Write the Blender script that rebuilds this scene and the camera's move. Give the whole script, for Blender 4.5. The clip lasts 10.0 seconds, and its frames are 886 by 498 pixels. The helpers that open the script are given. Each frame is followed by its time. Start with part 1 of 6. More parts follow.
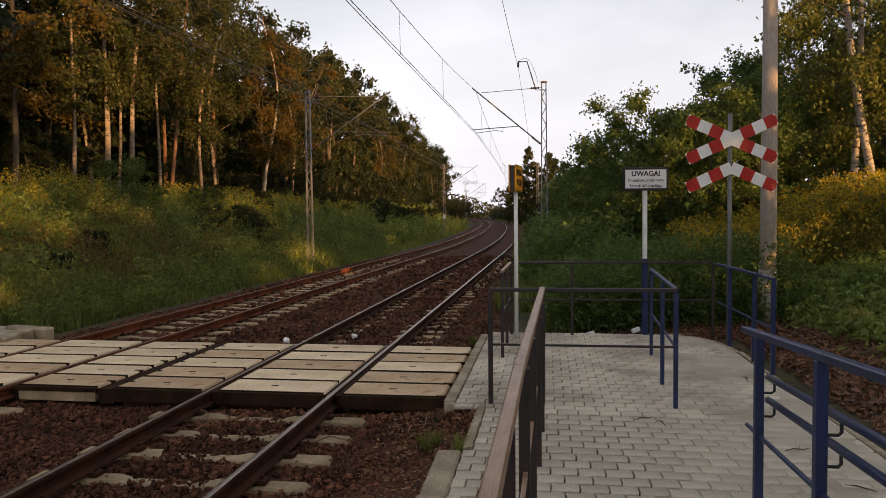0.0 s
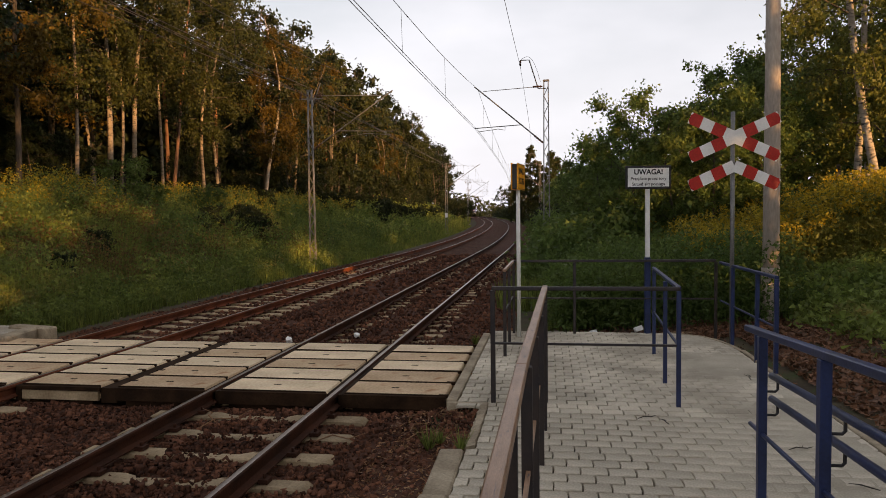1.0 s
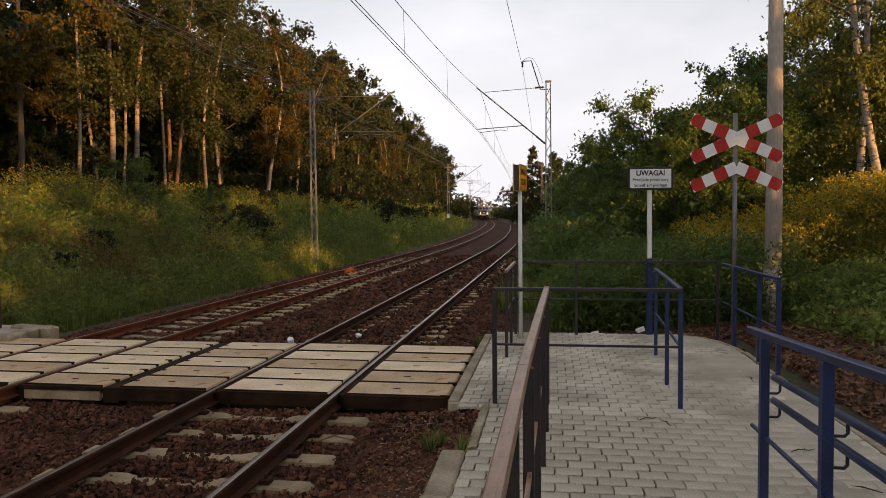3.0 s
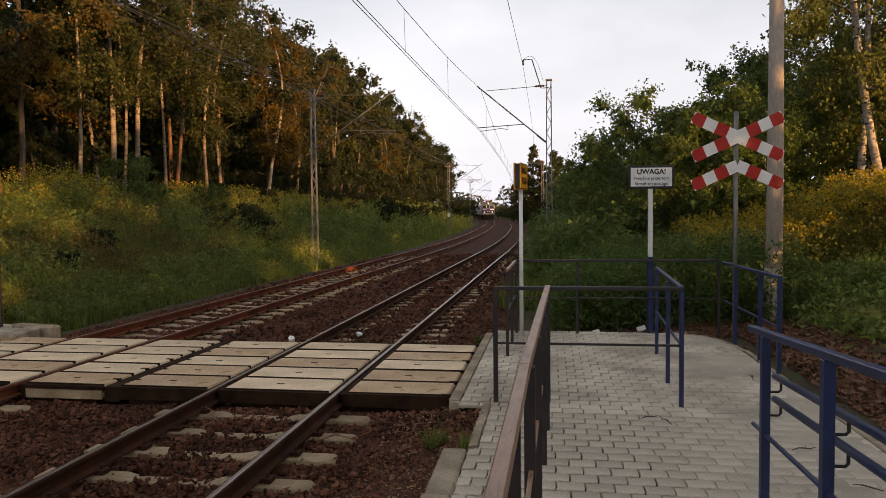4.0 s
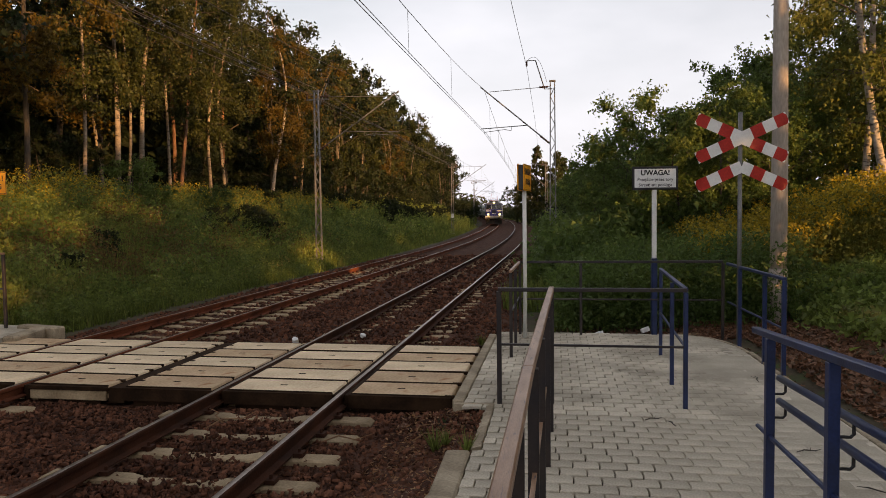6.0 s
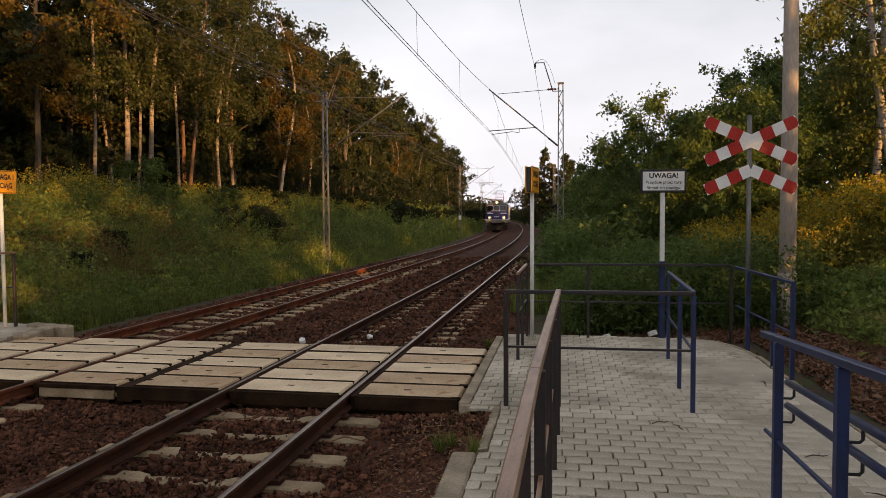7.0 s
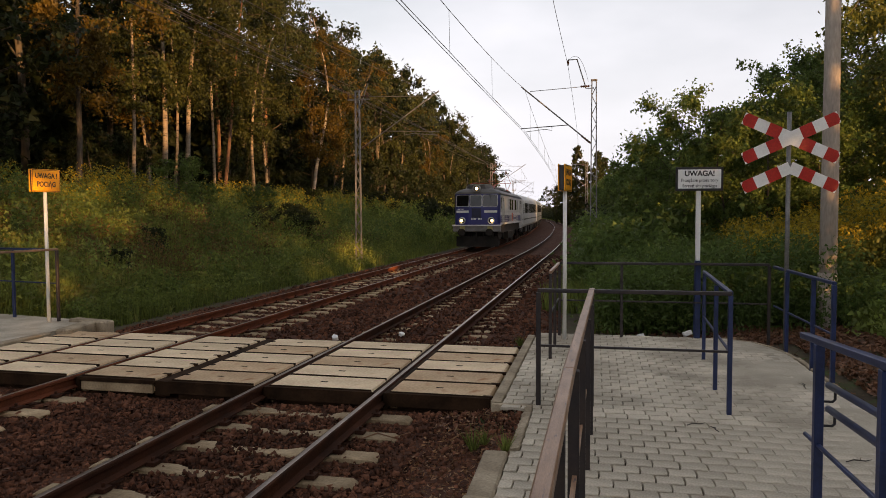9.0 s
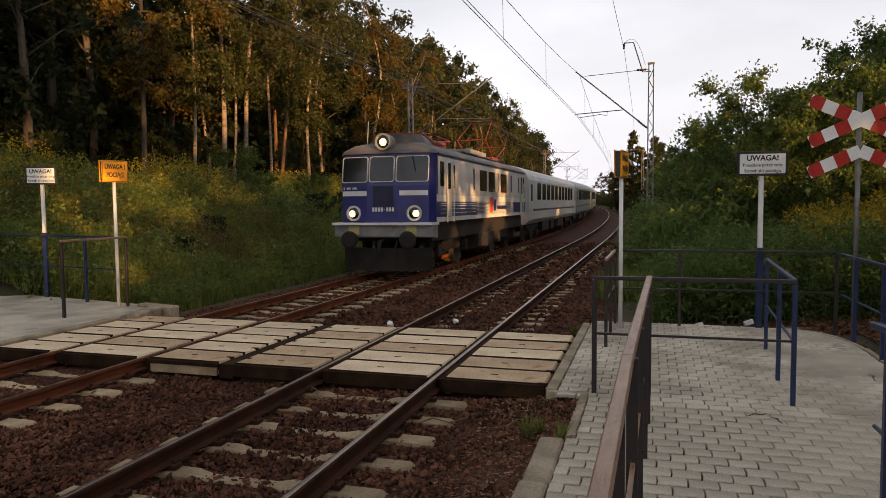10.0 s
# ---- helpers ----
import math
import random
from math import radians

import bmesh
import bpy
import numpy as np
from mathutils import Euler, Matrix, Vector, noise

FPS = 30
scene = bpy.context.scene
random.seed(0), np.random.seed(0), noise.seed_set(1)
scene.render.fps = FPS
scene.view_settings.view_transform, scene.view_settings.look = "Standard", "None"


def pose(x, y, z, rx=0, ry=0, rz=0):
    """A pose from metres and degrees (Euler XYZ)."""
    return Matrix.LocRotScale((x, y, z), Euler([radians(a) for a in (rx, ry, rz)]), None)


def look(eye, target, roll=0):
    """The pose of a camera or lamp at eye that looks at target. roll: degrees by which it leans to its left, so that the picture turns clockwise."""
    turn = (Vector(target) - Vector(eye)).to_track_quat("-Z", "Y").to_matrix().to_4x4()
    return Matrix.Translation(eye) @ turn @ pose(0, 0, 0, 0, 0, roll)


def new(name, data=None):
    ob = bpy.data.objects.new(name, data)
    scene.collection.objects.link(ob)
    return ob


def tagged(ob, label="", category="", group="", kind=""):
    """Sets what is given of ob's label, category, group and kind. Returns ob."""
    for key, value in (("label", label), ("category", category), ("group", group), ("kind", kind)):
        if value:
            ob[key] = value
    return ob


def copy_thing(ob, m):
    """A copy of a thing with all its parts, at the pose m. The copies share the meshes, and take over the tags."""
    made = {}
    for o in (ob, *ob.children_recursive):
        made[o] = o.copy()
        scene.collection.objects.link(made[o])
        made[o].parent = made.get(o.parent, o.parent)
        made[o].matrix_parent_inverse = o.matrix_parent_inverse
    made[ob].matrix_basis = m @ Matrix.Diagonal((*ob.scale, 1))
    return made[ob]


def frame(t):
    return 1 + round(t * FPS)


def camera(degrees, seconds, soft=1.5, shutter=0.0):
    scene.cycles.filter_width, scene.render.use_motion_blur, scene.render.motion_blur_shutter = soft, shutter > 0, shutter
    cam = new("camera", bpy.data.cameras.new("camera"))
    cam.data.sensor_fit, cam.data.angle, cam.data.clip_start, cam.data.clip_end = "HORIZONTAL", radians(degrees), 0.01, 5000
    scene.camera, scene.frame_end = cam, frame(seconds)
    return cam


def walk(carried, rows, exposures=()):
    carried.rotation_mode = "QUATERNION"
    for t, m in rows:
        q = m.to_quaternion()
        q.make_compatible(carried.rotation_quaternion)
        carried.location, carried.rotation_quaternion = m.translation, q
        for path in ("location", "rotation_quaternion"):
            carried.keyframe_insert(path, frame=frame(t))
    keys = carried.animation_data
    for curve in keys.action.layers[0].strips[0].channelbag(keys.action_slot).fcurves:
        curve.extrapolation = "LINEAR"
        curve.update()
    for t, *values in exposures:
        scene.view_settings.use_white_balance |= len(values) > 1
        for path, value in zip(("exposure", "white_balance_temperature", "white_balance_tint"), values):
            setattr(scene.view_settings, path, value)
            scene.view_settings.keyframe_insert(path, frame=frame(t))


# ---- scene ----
# ---- camera ----
EXPOSURE, KELVIN, TINT = 1.0, 8200, 13
cam = camera(66.06, 10.0, soft=0.9)
EYE = (3.202, -7.461, 2.001)
TURNS = [  # seconds, yaw, pitch, roll, sway x, y, z
    (0, 8.641, -2.596, 0.643, -0.000, -0.000, 0.000),
    (0.5, 8.744, -2.633, 0.751, -0.007, -0.001, -0.002),
    (1, 8.834, -2.689, 0.737, 0.000, 0.006, -0.001),
    (1.5, 9.095, -2.695, 0.893, -0.006, 0.008, -0.003),
    (2, 9.009, -2.626, 0.761, -0.003, 0.004, 0.002),
    (2.5, 8.971, -2.592, 0.592, 0.000, 0.010, -0.001),
    (4, 9.043, -2.742, 0.679, -0.003, 0.004, 0.002),
    (4.5, 9.057, -2.739, 0.655, -0.004, 0.009, 0.001),
    (5, 9.237, -2.626, 0.774, -0.006, 0.004, -0.002),
    (5.5, 9.242, -2.707, 0.782, -0.003, 0.005, 0.006),
    (7, 9.964, -2.498, 0.354, -0.004, 0.004, 0.004),
    (7.5, 10.516, -2.536, 0.401, -0.007, -0.010, 0.002),
    (8, 10.920, -2.479, 0.375, -0.007, -0.004, 0.005),
    (8.5, 11.261, -2.594, 0.278, -0.004, 0.004, 0.007),
    (9, 12.591, -2.654, 0.279, -0.016, -0.007, 0.009),
    (9.5, 13.237, -2.752, 0.246, -0.021, -0.019, 0.008),
    (9.8, 14.850, -3.150, 0.420, -0.028, -0.030, 0.008),
    (10, 16.976, -3.667, 0.568, -0.035, -0.049, 0.008),
]
walk(cam, [(t, pose(EYE[0] + dx, EYE[1] + dy, EYE[2] + dz, 90 + p, r, yaw)) for t, yaw, p, r, dx, dy, dz in TURNS],
     exposures=[(0.0, EXPOSURE, KELVIN, TINT), (10.0, EXPOSURE, KELVIN, TINT)])

# ---- sky and sun ----
SUN_ELEV, SUN_AZ = 7.6, 132.0      # degrees; azimuth clockwise from the track's direction
world = bpy.data.worlds.new("sky")
scene.world = world
world.use_nodes = True
wn, wl = world.node_tree.nodes, world.node_tree.links
sky = wn.new("ShaderNodeTexSky")
sky.sky_type, sky.sun_disc = "NISHITA", False
sky.sun_elevation, sky.sun_rotation = radians(SUN_ELEV), radians(SUN_AZ)
sky.air_density, sky.dust_density, sky.ozone_density = 1.0, 3.0, 1.0
wn["Background"].inputs["Strength"].default_value = 0.105
wtc, wsx, wrp, whz, wno, wcl, wmx, wmy = (wn.new(k) for k in ("ShaderNodeTexCoord", "ShaderNodeSeparateXYZ", "ShaderNodeMapRange", "ShaderNodeMixRGB",
                                           "ShaderNodeTexNoise", "ShaderNodeMapRange", "ShaderNodeMixRGB", "ShaderNodeMapping"))
# thin cloud, and bright haze that thickens towards the horizon
wl.new(wtc.outputs["Generated"], wsx.inputs["Vector"])
wl.new(wsx.outputs["Z"], wrp.inputs["Value"])
wrp.inputs["From Min"].default_value, wrp.inputs["From Max"].default_value = 0.0, 0.55
wrp.inputs["To Min"].default_value, wrp.inputs["To Max"].default_value = 0.95, 0.25
whz.inputs["Color2"].default_value = (4.3, 4.85, 6.3, 1)
wl.new(wrp.outputs["Result"], whz.inputs["Fac"])
wl.new(sky.outputs["Color"], whz.inputs["Color1"])
wmy.inputs["Scale"].default_value = (1, 1, 2.6)
wno.inputs["Scale"].default_value, wno.inputs["Detail"].default_value = 2.0, 5.0
wl.new(wtc.outputs["Generated"], wmy.inputs["Vector"])
wl.new(wmy.outputs["Vector"], wno.inputs["Vector"])
wcl.inputs["From Min"].default_value, wcl.inputs["From Max"].default_value = 0.42, 0.7
wcl.inputs["To Max"].default_value = 0.6
wl.new(wno.outputs["Fac"], wcl.inputs["Value"])
wl.new(wcl.outputs["Result"], wmx.inputs["Fac"])
wl.new(whz.outputs["Color"], wmx.inputs["Color1"])
wmx.inputs["Color2"].default_value = (4.95, 5.55, 7.0, 1)
wl.new(wmx.outputs["Color"], wn["Background"].inputs["Color"])
sun = new("sun", bpy.data.lights.new("sun", "SUN"))
sun.data.energy, sun.data.angle, sun.data.color = 4.2, radians(0.6), (1.0, 0.58, 0.26)
sa, se = radians(SUN_AZ), radians(SUN_ELEV)
SUN_FROM = Vector((math.sin(sa) * math.cos(se), math.cos(sa) * math.cos(se), math.sin(se)))
sun.matrix_world = look(SUN_FROM * 60, (0, 0, 0))


# ---- materials ----
def mat(name, c1, c2, scale=4.0, rough=0.8, bump=0.3, metal=0.0, fine=40.0, vary=0.0, island=0.0, lo=0.35, hi=0.65,
        c3=None, spot=0.0, stretch=(1, 1, 1), depth=0.01, spec=0.5):
    """Two scales of noise between c1 and c2, spots of c3, bump from the fine noise; vary: by object, island: by loose piece."""
    m = bpy.data.materials.new(name)
    m.use_nodes = True
    n, l = m.node_tree.nodes, m.node_tree.links
    b = n["Principled BSDF"]
    tc, mp, a, f, rp, mx = (n.new(k) for k in ("ShaderNodeTexCoord", "ShaderNodeMapping", "ShaderNodeTexNoise", "ShaderNodeTexNoise",
                                                "ShaderNodeValToRGB", "ShaderNodeMixRGB"))
    mp.inputs["Scale"].default_value = stretch
    l.new(tc.outputs["Object"], mp.inputs["Vector"])
    for t, s, d in ((a, scale, 5), (f, fine, 4)):
        t.inputs["Scale"].default_value, t.inputs["Detail"].default_value = s, d
        l.new(mp.outputs["Vector"], t.inputs["Vector"])
    e = rp.color_ramp.elements
    e[0].position, e[1].position = lo, hi
    e[0].color, e[1].color = (*c1, 1), (*c2, 1)
    l.new(a.outputs["Fac"], rp.inputs["Fac"])
    mx.blend_type = "OVERLAY"
    mx.inputs["Fac"].default_value = 0.45
    l.new(rp.outputs["Color"], mx.inputs["Color1"])
    l.new(f.outputs["Fac"], mx.inputs["Color2"])
    out = mx.outputs["Color"]
    if c3:
        s, r3, m3 = (n.new(k) for k in ("ShaderNodeTexNoise", "ShaderNodeValToRGB", "ShaderNodeMixRGB"))
        s.inputs["Scale"].default_value, s.inputs["Detail"].default_value = scale * 2.3, 6
        r3.color_ramp.elements[0].position, r3.color_ramp.elements[1].position = 0.62 - spot, 0.72 - spot
        m3.inputs["Color2"].default_value = (*c3, 1)
        l.new(mp.outputs["Vector"], s.inputs["Vector"])
        l.new(s.outputs["Fac"], r3.inputs["Fac"])
        l.new(r3.outputs["Color"], m3.inputs["Fac"])
        l.new(out, m3.inputs["Color1"])
        out = m3.outputs["Color"]
    for amount, node, socket in ((vary, "ShaderNodeObjectInfo", "Random"), (island, "ShaderNodeNewGeometry", "Random Per Island")):
        if amount:
            g, mr, hv = n.new(node), n.new("ShaderNodeMapRange"), n.new("ShaderNodeHueSaturation")
            mr.inputs["To Min"].default_value, mr.inputs["To Max"].default_value = 1 - amount, 1 + amount
            l.new(g.outputs[socket], mr.inputs["Value"])
            l.new(mr.outputs["Result"], hv.inputs["Value"])
            l.new(out, hv.inputs["Color"])
            out = hv.outputs["Color"]
    l.new(out, b.inputs["Base Color"])
    b.inputs["Roughness"].default_value, b.inputs["Metallic"].default_value = rough, metal
    b.inputs["Specular IOR Level"].default_value = spec
    if bump:
        bp = n.new("ShaderNodeBump")
        bp.inputs["Strength"].default_value, bp.inputs["Distance"].default_value = bump, depth
        l.new(f.outputs["Fac"], bp.inputs["Height"])
        l.new(bp.outputs["Normal"], b.inputs["Normal"])
    return m


def leaf_mat(name, c1, c2, c3, island=0.35, glow=0.5):
    """Leaves: colour by clump and by leaf, some light shining through."""
    m = mat(name, c1, c2, scale=0.45, rough=0.55, bump=0, fine=3.0, island=island, vary=0.12, c3=c3, spot=0.02, spec=0.3)
    n, l = m.node_tree.nodes, m.node_tree.links
    b, o = n["Principled BSDF"], n["Material Output"]
    tr, ms = n.new("ShaderNodeBsdfTranslucent"), n.new("ShaderNodeMixShader")
    ms.inputs["Fac"].default_value = glow
    l.new(b.inputs["Base Color"].links[0].from_socket, tr.inputs["Color"])
    l.new(b.outputs["BSDF"], ms.inputs[1])
    l.new(tr.outputs["BSDF"], ms.inputs[2])
    l.new(ms.outputs["Shader"], o.inputs["Surface"])
    return m


def plain(name, c, rough=0.5, metal=0.0, emit=0.0):
    m = bpy.data.materials.new(name)
    m.use_nodes = True
    b = m.node_tree.nodes["Principled BSDF"]
    b.inputs["Base Color"].default_value, b.inputs["Roughness"].default_value, b.inputs["Metallic"].default_value = (*c, 1), rough, metal
    if emit:
        b.inputs["Emission Color"].default_value, b.inputs["Emission Strength"].default_value = (*c, 1), emit
    return m


SOIL = mat("soil", (0.05, 0.038, 0.026), (0.09, 0.075, 0.045), 1.2, 0.95, 0.6, c3=(0.05, 0.07, 0.025), fine=12, spot=0.08, spec=0.15)
BALLAST = mat("ballast_bed", (0.056, 0.0245, 0.0155), (0.1, 0.046, 0.029), 2.0, 0.95, 1.0, fine=16, depth=0.05, spec=0.15)
STONE = mat("ballast_stone", (0.068, 0.027, 0.0155), (0.142, 0.059, 0.034), 1.1, 0.9, 0.3, fine=50, island=0.7, c3=(0.16, 0.11, 0.08), spot=-0.04, spec=0.15)
SLEEPER = mat("sleeper_concrete", (0.271, 0.197, 0.12), (0.461, 0.35, 0.224), 3.0, 0.9, 0.3, vary=0.3, c3=(0.217, 0.14, 0.0873), spec=0.15)
RUST = mat("rail_rust", (0.035, 0.0152, 0.0096), (0.075, 0.0266, 0.0136), 3.0, 0.85, 0.3, fine=60, spec=0.15)
RUST_RED = mat("rail_red_rust", (0.09, 0.03, 0.016), (0.19, 0.055, 0.024), 2.0, 0.85, 0.4, fine=60, spec=0.15)
RAIL_TOP = mat("rail_worn_steel", (0.257, 0.21, 0.182), (0.38, 0.311, 0.266), 2.0, 0.36, 0.05, metal=1.0)
SLAB = mat("slab_concrete", (0.61, 0.465, 0.31), (0.79, 0.62, 0.42), 1.6, 0.85, 0.25, vary=0.1, c3=(0.507, 0.334, 0.19), spot=-0.05, fine=30, spec=0.15)
SLAB_TAN = mat("slab_concrete_stained", (0.46, 0.312, 0.189), (0.598, 0.432, 0.276), 1.6, 0.85, 0.25, vary=0.1, c3=(0.391, 0.208, 0.11), spot=0.02, fine=30, spec=0.15)
SLAB_EDGE = mat("slab_edge_steel", (0.016, 0.0085, 0.0048), (0.042, 0.022, 0.0115), 3, 0.9, 0.4, spec=0.1)
KERB = mat("kerb_concrete", (0.243, 0.194, 0.135), (0.417, 0.341, 0.243), 3, 0.9, 0.4, c3=(0.232, 0.189, 0.135), fine=40, spec=0.15)
PAVER = mat("paver_concrete", (0.34, 0.297, 0.232), (0.56, 0.495, 0.395), 0.9, 0.9, 0.5, vary=0.1, island=0.1, fine=55, lo=0.4, hi=0.6, c3=(0.27, 0.235, 0.18), spot=-0.02, spec=0.15)
SAND = mat("blown_sand", (0.33, 0.29, 0.225), (0.5, 0.445, 0.355), 1.2, 0.95, 0.4, fine=80, spec=0.1)
JOINT = mat("joint_sand", (0.045, 0.036, 0.024), (0.13, 0.105, 0.072), 6, 0.95, 0.4, spec=0.15)
BLUE = mat("blue_paint", (0.008, 0.018, 0.062), (0.015, 0.031, 0.105), 5, 0.45, 0.15, c3=(0.05, 0.035, 0.03), spot=-0.06, fine=60)
WORN = mat("worn_brown_steel", (0.241, 0.132, 0.0765), (0.368, 0.216, 0.132), 6, 0.42, 0.2, c3=(0.0575, 0.0441, 0.0595), spot=0.0, fine=60, stretch=(4, 0.6, 4))
DARKRAIL = mat("dark_brown_steel", (0.014, 0.011, 0.014), (0.032, 0.021, 0.018), 6, 0.5, 0.2, c3=(0.028, 0.022, 0.026), fine=60)
WHITE = mat("white_enamel", (0.72, 0.72, 0.70), (0.82, 0.82, 0.80), 3, 0.45, 0.05, c3=(0.55, 0.53, 0.5), spot=-0.1)
SIGN_RED = mat("red_enamel", (0.40, 0.02, 0.016), (0.48, 0.032, 0.024), 3, 0.4, 0.05)
BLACK = mat("black_paint", (0.012, 0.012, 0.013), (0.025, 0.025, 0.027), 5, 0.5, 0.1)
YELLOW = mat("yellow_enamel", (0.75, 0.31, 0.015), (0.85, 0.38, 0.022), 3, 0.4, 0.05)
GALV = mat("galvanised_steel", (0.14, 0.138, 0.135), (0.23, 0.225, 0.22), 4, 0.55, 0.15, metal=0.6, c3=(0.22, 0.17, 0.13))
POLE_CON = mat("pole_concrete", (0.324, 0.27, 0.226), (0.454, 0.39, 0.329), 1.5, 0.9, 0.3, fine=30, stretch=(1, 1, 0.25))
WIRE = plain("wire_copper_dark", (0.05, 0.04, 0.035), 0.6)
INSUL = plain("insulator_brown", (0.08, 0.035, 0.02), 0.3)
BARK = mat("bark_pine", (0.10, 0.055, 0.035), (0.26, 0.13, 0.07), 3, 0.95, 0.8, fine=14, stretch=(1, 1, 0.35), depth=0.04)
BARK_DARK = mat("bark_dark", (0.04, 0.032, 0.026), (0.09, 0.075, 0.06), 3, 0.95, 0.8, fine=12, stretch=(1, 1, 0.3), depth=0.04)
BIRCH = mat("bark_birch", (0.24, 0.205, 0.17), (0.38, 0.335, 0.29), 2, 0.8, 0.3, fine=20, stretch=(1, 1, 3.0), c3=(0.035, 0.03, 0.028), spot=0.08)
# birch bark again, darkened to stand for shade in the west wood
BIRCH_SHADED = mat("bark_birch_shaded", (0.15, 0.12, 0.09), (0.25, 0.2, 0.155), 2, 0.85, 0.4, fine=20, stretch=(1, 1, 3.0), c3=(0.03, 0.026, 0.023), spot=0.06)
LEAF_OLIVE = leaf_mat("leaves_olive", (0.036, 0.046, 0.013), (0.066, 0.074, 0.021), (0.08, 0.072, 0.02))
LEAF_ASH = leaf_mat("leaves_ash", (0.075, 0.12, 0.03), (0.125, 0.175, 0.046), (0.145, 0.18, 0.05), 0.28)
LEAF_BIRCH = leaf_mat("leaves_birch", (0.105, 0.125, 0.03), (0.165, 0.18, 0.043), (0.2, 0.18, 0.045), 0.3)
LITTER = leaf_mat("fallen_leaves", (0.11, 0.048, 0.026), (0.2, 0.095, 0.05), (0.3, 0.19, 0.11), 0.5, 0.05)
# turning leaves, with the gold of low sun mixed into the colour
LEAF_GOLD = leaf_mat("leaves_turning_sunlit", (0.0832, 0.0612, 0.0119), (0.141, 0.0918, 0.0179), (0.064, 0.0612, 0.0149))
LEAF_GREEN = leaf_mat("leaves_green", (0.06, 0.105, 0.025), (0.115, 0.17, 0.042), (0.13, 0.175, 0.045), 0.28)
# dark leaves, with the shade of the wood put into the colour
LEAF_DARK_SHADED = leaf_mat("leaves_dark_shaded", (0.019, 0.029, 0.0105), (0.036, 0.048, 0.017), (0.05, 0.053, 0.019))
GRASS = leaf_mat("grass_blades", (0.119, 0.153, 0.036), (0.207, 0.242, 0.057), (0.302, 0.257, 0.090), 0.4)
WEED = leaf_mat("weed_leaves", (0.119, 0.169, 0.039), (0.215, 0.250, 0.060), (0.269, 0.234, 0.075), 0.4)
FLOWER = leaf_mat("goldenrod_flowers", (0.30, 0.23, 0.026), (0.44, 0.33, 0.036), (0.24, 0.21, 0.04), 0.3)
WEED_BROWN = leaf_mat("weed_leaves_withered", (0.128, 0.086, 0.030), (0.225, 0.144, 0.052), (0.135, 0.144, 0.041), 0.4)
DRY = leaf_mat("dry_leaves", (0.15, 0.07, 0.035), (0.28, 0.15, 0.07), (0.34, 0.23, 0.12), 0.5, 0.1)


# ---- builders ----
class Shape:
    """Collects vertices and faces of one mesh."""

    def __init__(self):
        self.v, self.f = [], []

    def ring(self, pts):
        k = len(self.v)
        self.v.extend(tuple(p) for p in pts)
        return list(range(k, k + len(pts)))

    def box(self, x0, x1, y0, y1, z0, z1, m=None):
        p = [Vector((x, y, z)) for z in (z0, z1) for x, y in ((x0, y0), (x1, y0), (x1, y1), (x0, y1))]
        k = self.ring([m @ q for q in p] if m else p)
        for a in ((0, 3, 2, 1), (4, 5, 6, 7), (0, 1, 5, 4), (1, 2, 6, 5), (2, 3, 7, 6), (3, 0, 4, 7)):
            self.f.append([k[i] for i in a])
        return self

    def beam(self, a, b, w, h, up=(0, 0, 1)):
        """A bar of section w x h from a to b."""
        a, b = Vector(a), Vector(b)
        d = (b - a).normalized()
        u = Vector(up) if abs(d.dot(Vector(up))) < 0.98 else Vector((0, 1, 0))
        s = d.cross(u).normalized()
        u = s.cross(d)
        return self.loft([[c + s * i * w / 2 + u * j * h / 2 for i, j in ((-1, -1), (1, -1), (1, 1), (-1, 1))] for c in (a, b)])

    def loft(self, rings, closed=True, caps=True):
        ks = [self.ring(r) for r in rings]
        n = len(ks[0])
        for a, b in zip(ks, ks[1:]):
            for i in range(n if closed else n - 1):
                j = (i + 1) % n
                self.f.append([a[i], a[j], b[j], b[i]])
        if caps and closed:
            self.f.append(ks[0][::-1])
            self.f.append(ks[-1])
        return self

    def tube(self, pts, r, n=8, caps=True):
        pts = [Vector(p) for p in pts]
        rs = r if isinstance(r, (list, tuple)) else [r] * len(pts)
        rings = []
        ref = None
        for i, p in enumerate(pts):
            d = (pts[min(i + 1, len(pts) - 1)] - pts[max(i - 1, 0)]).normalized()
            if ref is None:
                ref = d.orthogonal().normalized()
            ref = (ref - d * ref.dot(d)).normalized()
            s = d.cross(ref)
            rings.append([p + (ref * math.cos(q) + s * math.sin(q)) * rs[i] for q in (math.tau * k / n for k in range(n))])
        return self.loft(rings, True, caps)

    def mesh(self, name, materials, bevel=0.0, smooth=False, seg=1):
        me = bpy.data.meshes.new(name)
        me.from_pydata(self.v, [], self.f)
        if bevel:
            bm = bmesh.new()
            bm.from_mesh(me)
            bmesh.ops.recalc_face_normals(bm, faces=bm.faces)
            es = [e for e in bm.edges if len(e.link_faces) == 2 and e.calc_face_angle(0) > 0.5]
            bmesh.ops.bevel(bm, geom=es, offset=bevel, segments=seg, affect="EDGES", profile=0.5)
            bm.to_mesh(me)
            bm.free()
        for m in materials if isinstance(materials, (list, tuple)) else [materials]:
            me.materials.append(m)
        if smooth:
            me.shade_smooth()
        me.update()
        return me


def part(name, shape, material, parent=None, label="", bevel=0.0, smooth=False, m=None, seg=1):
    ob = new(name, shape if isinstance(shape, bpy.types.Mesh) else shape.mesh(name, material, bevel, smooth, seg))
    ob.parent = parent
    if m is not None:
        ob.matrix_basis = m
    return tagged(ob, label)


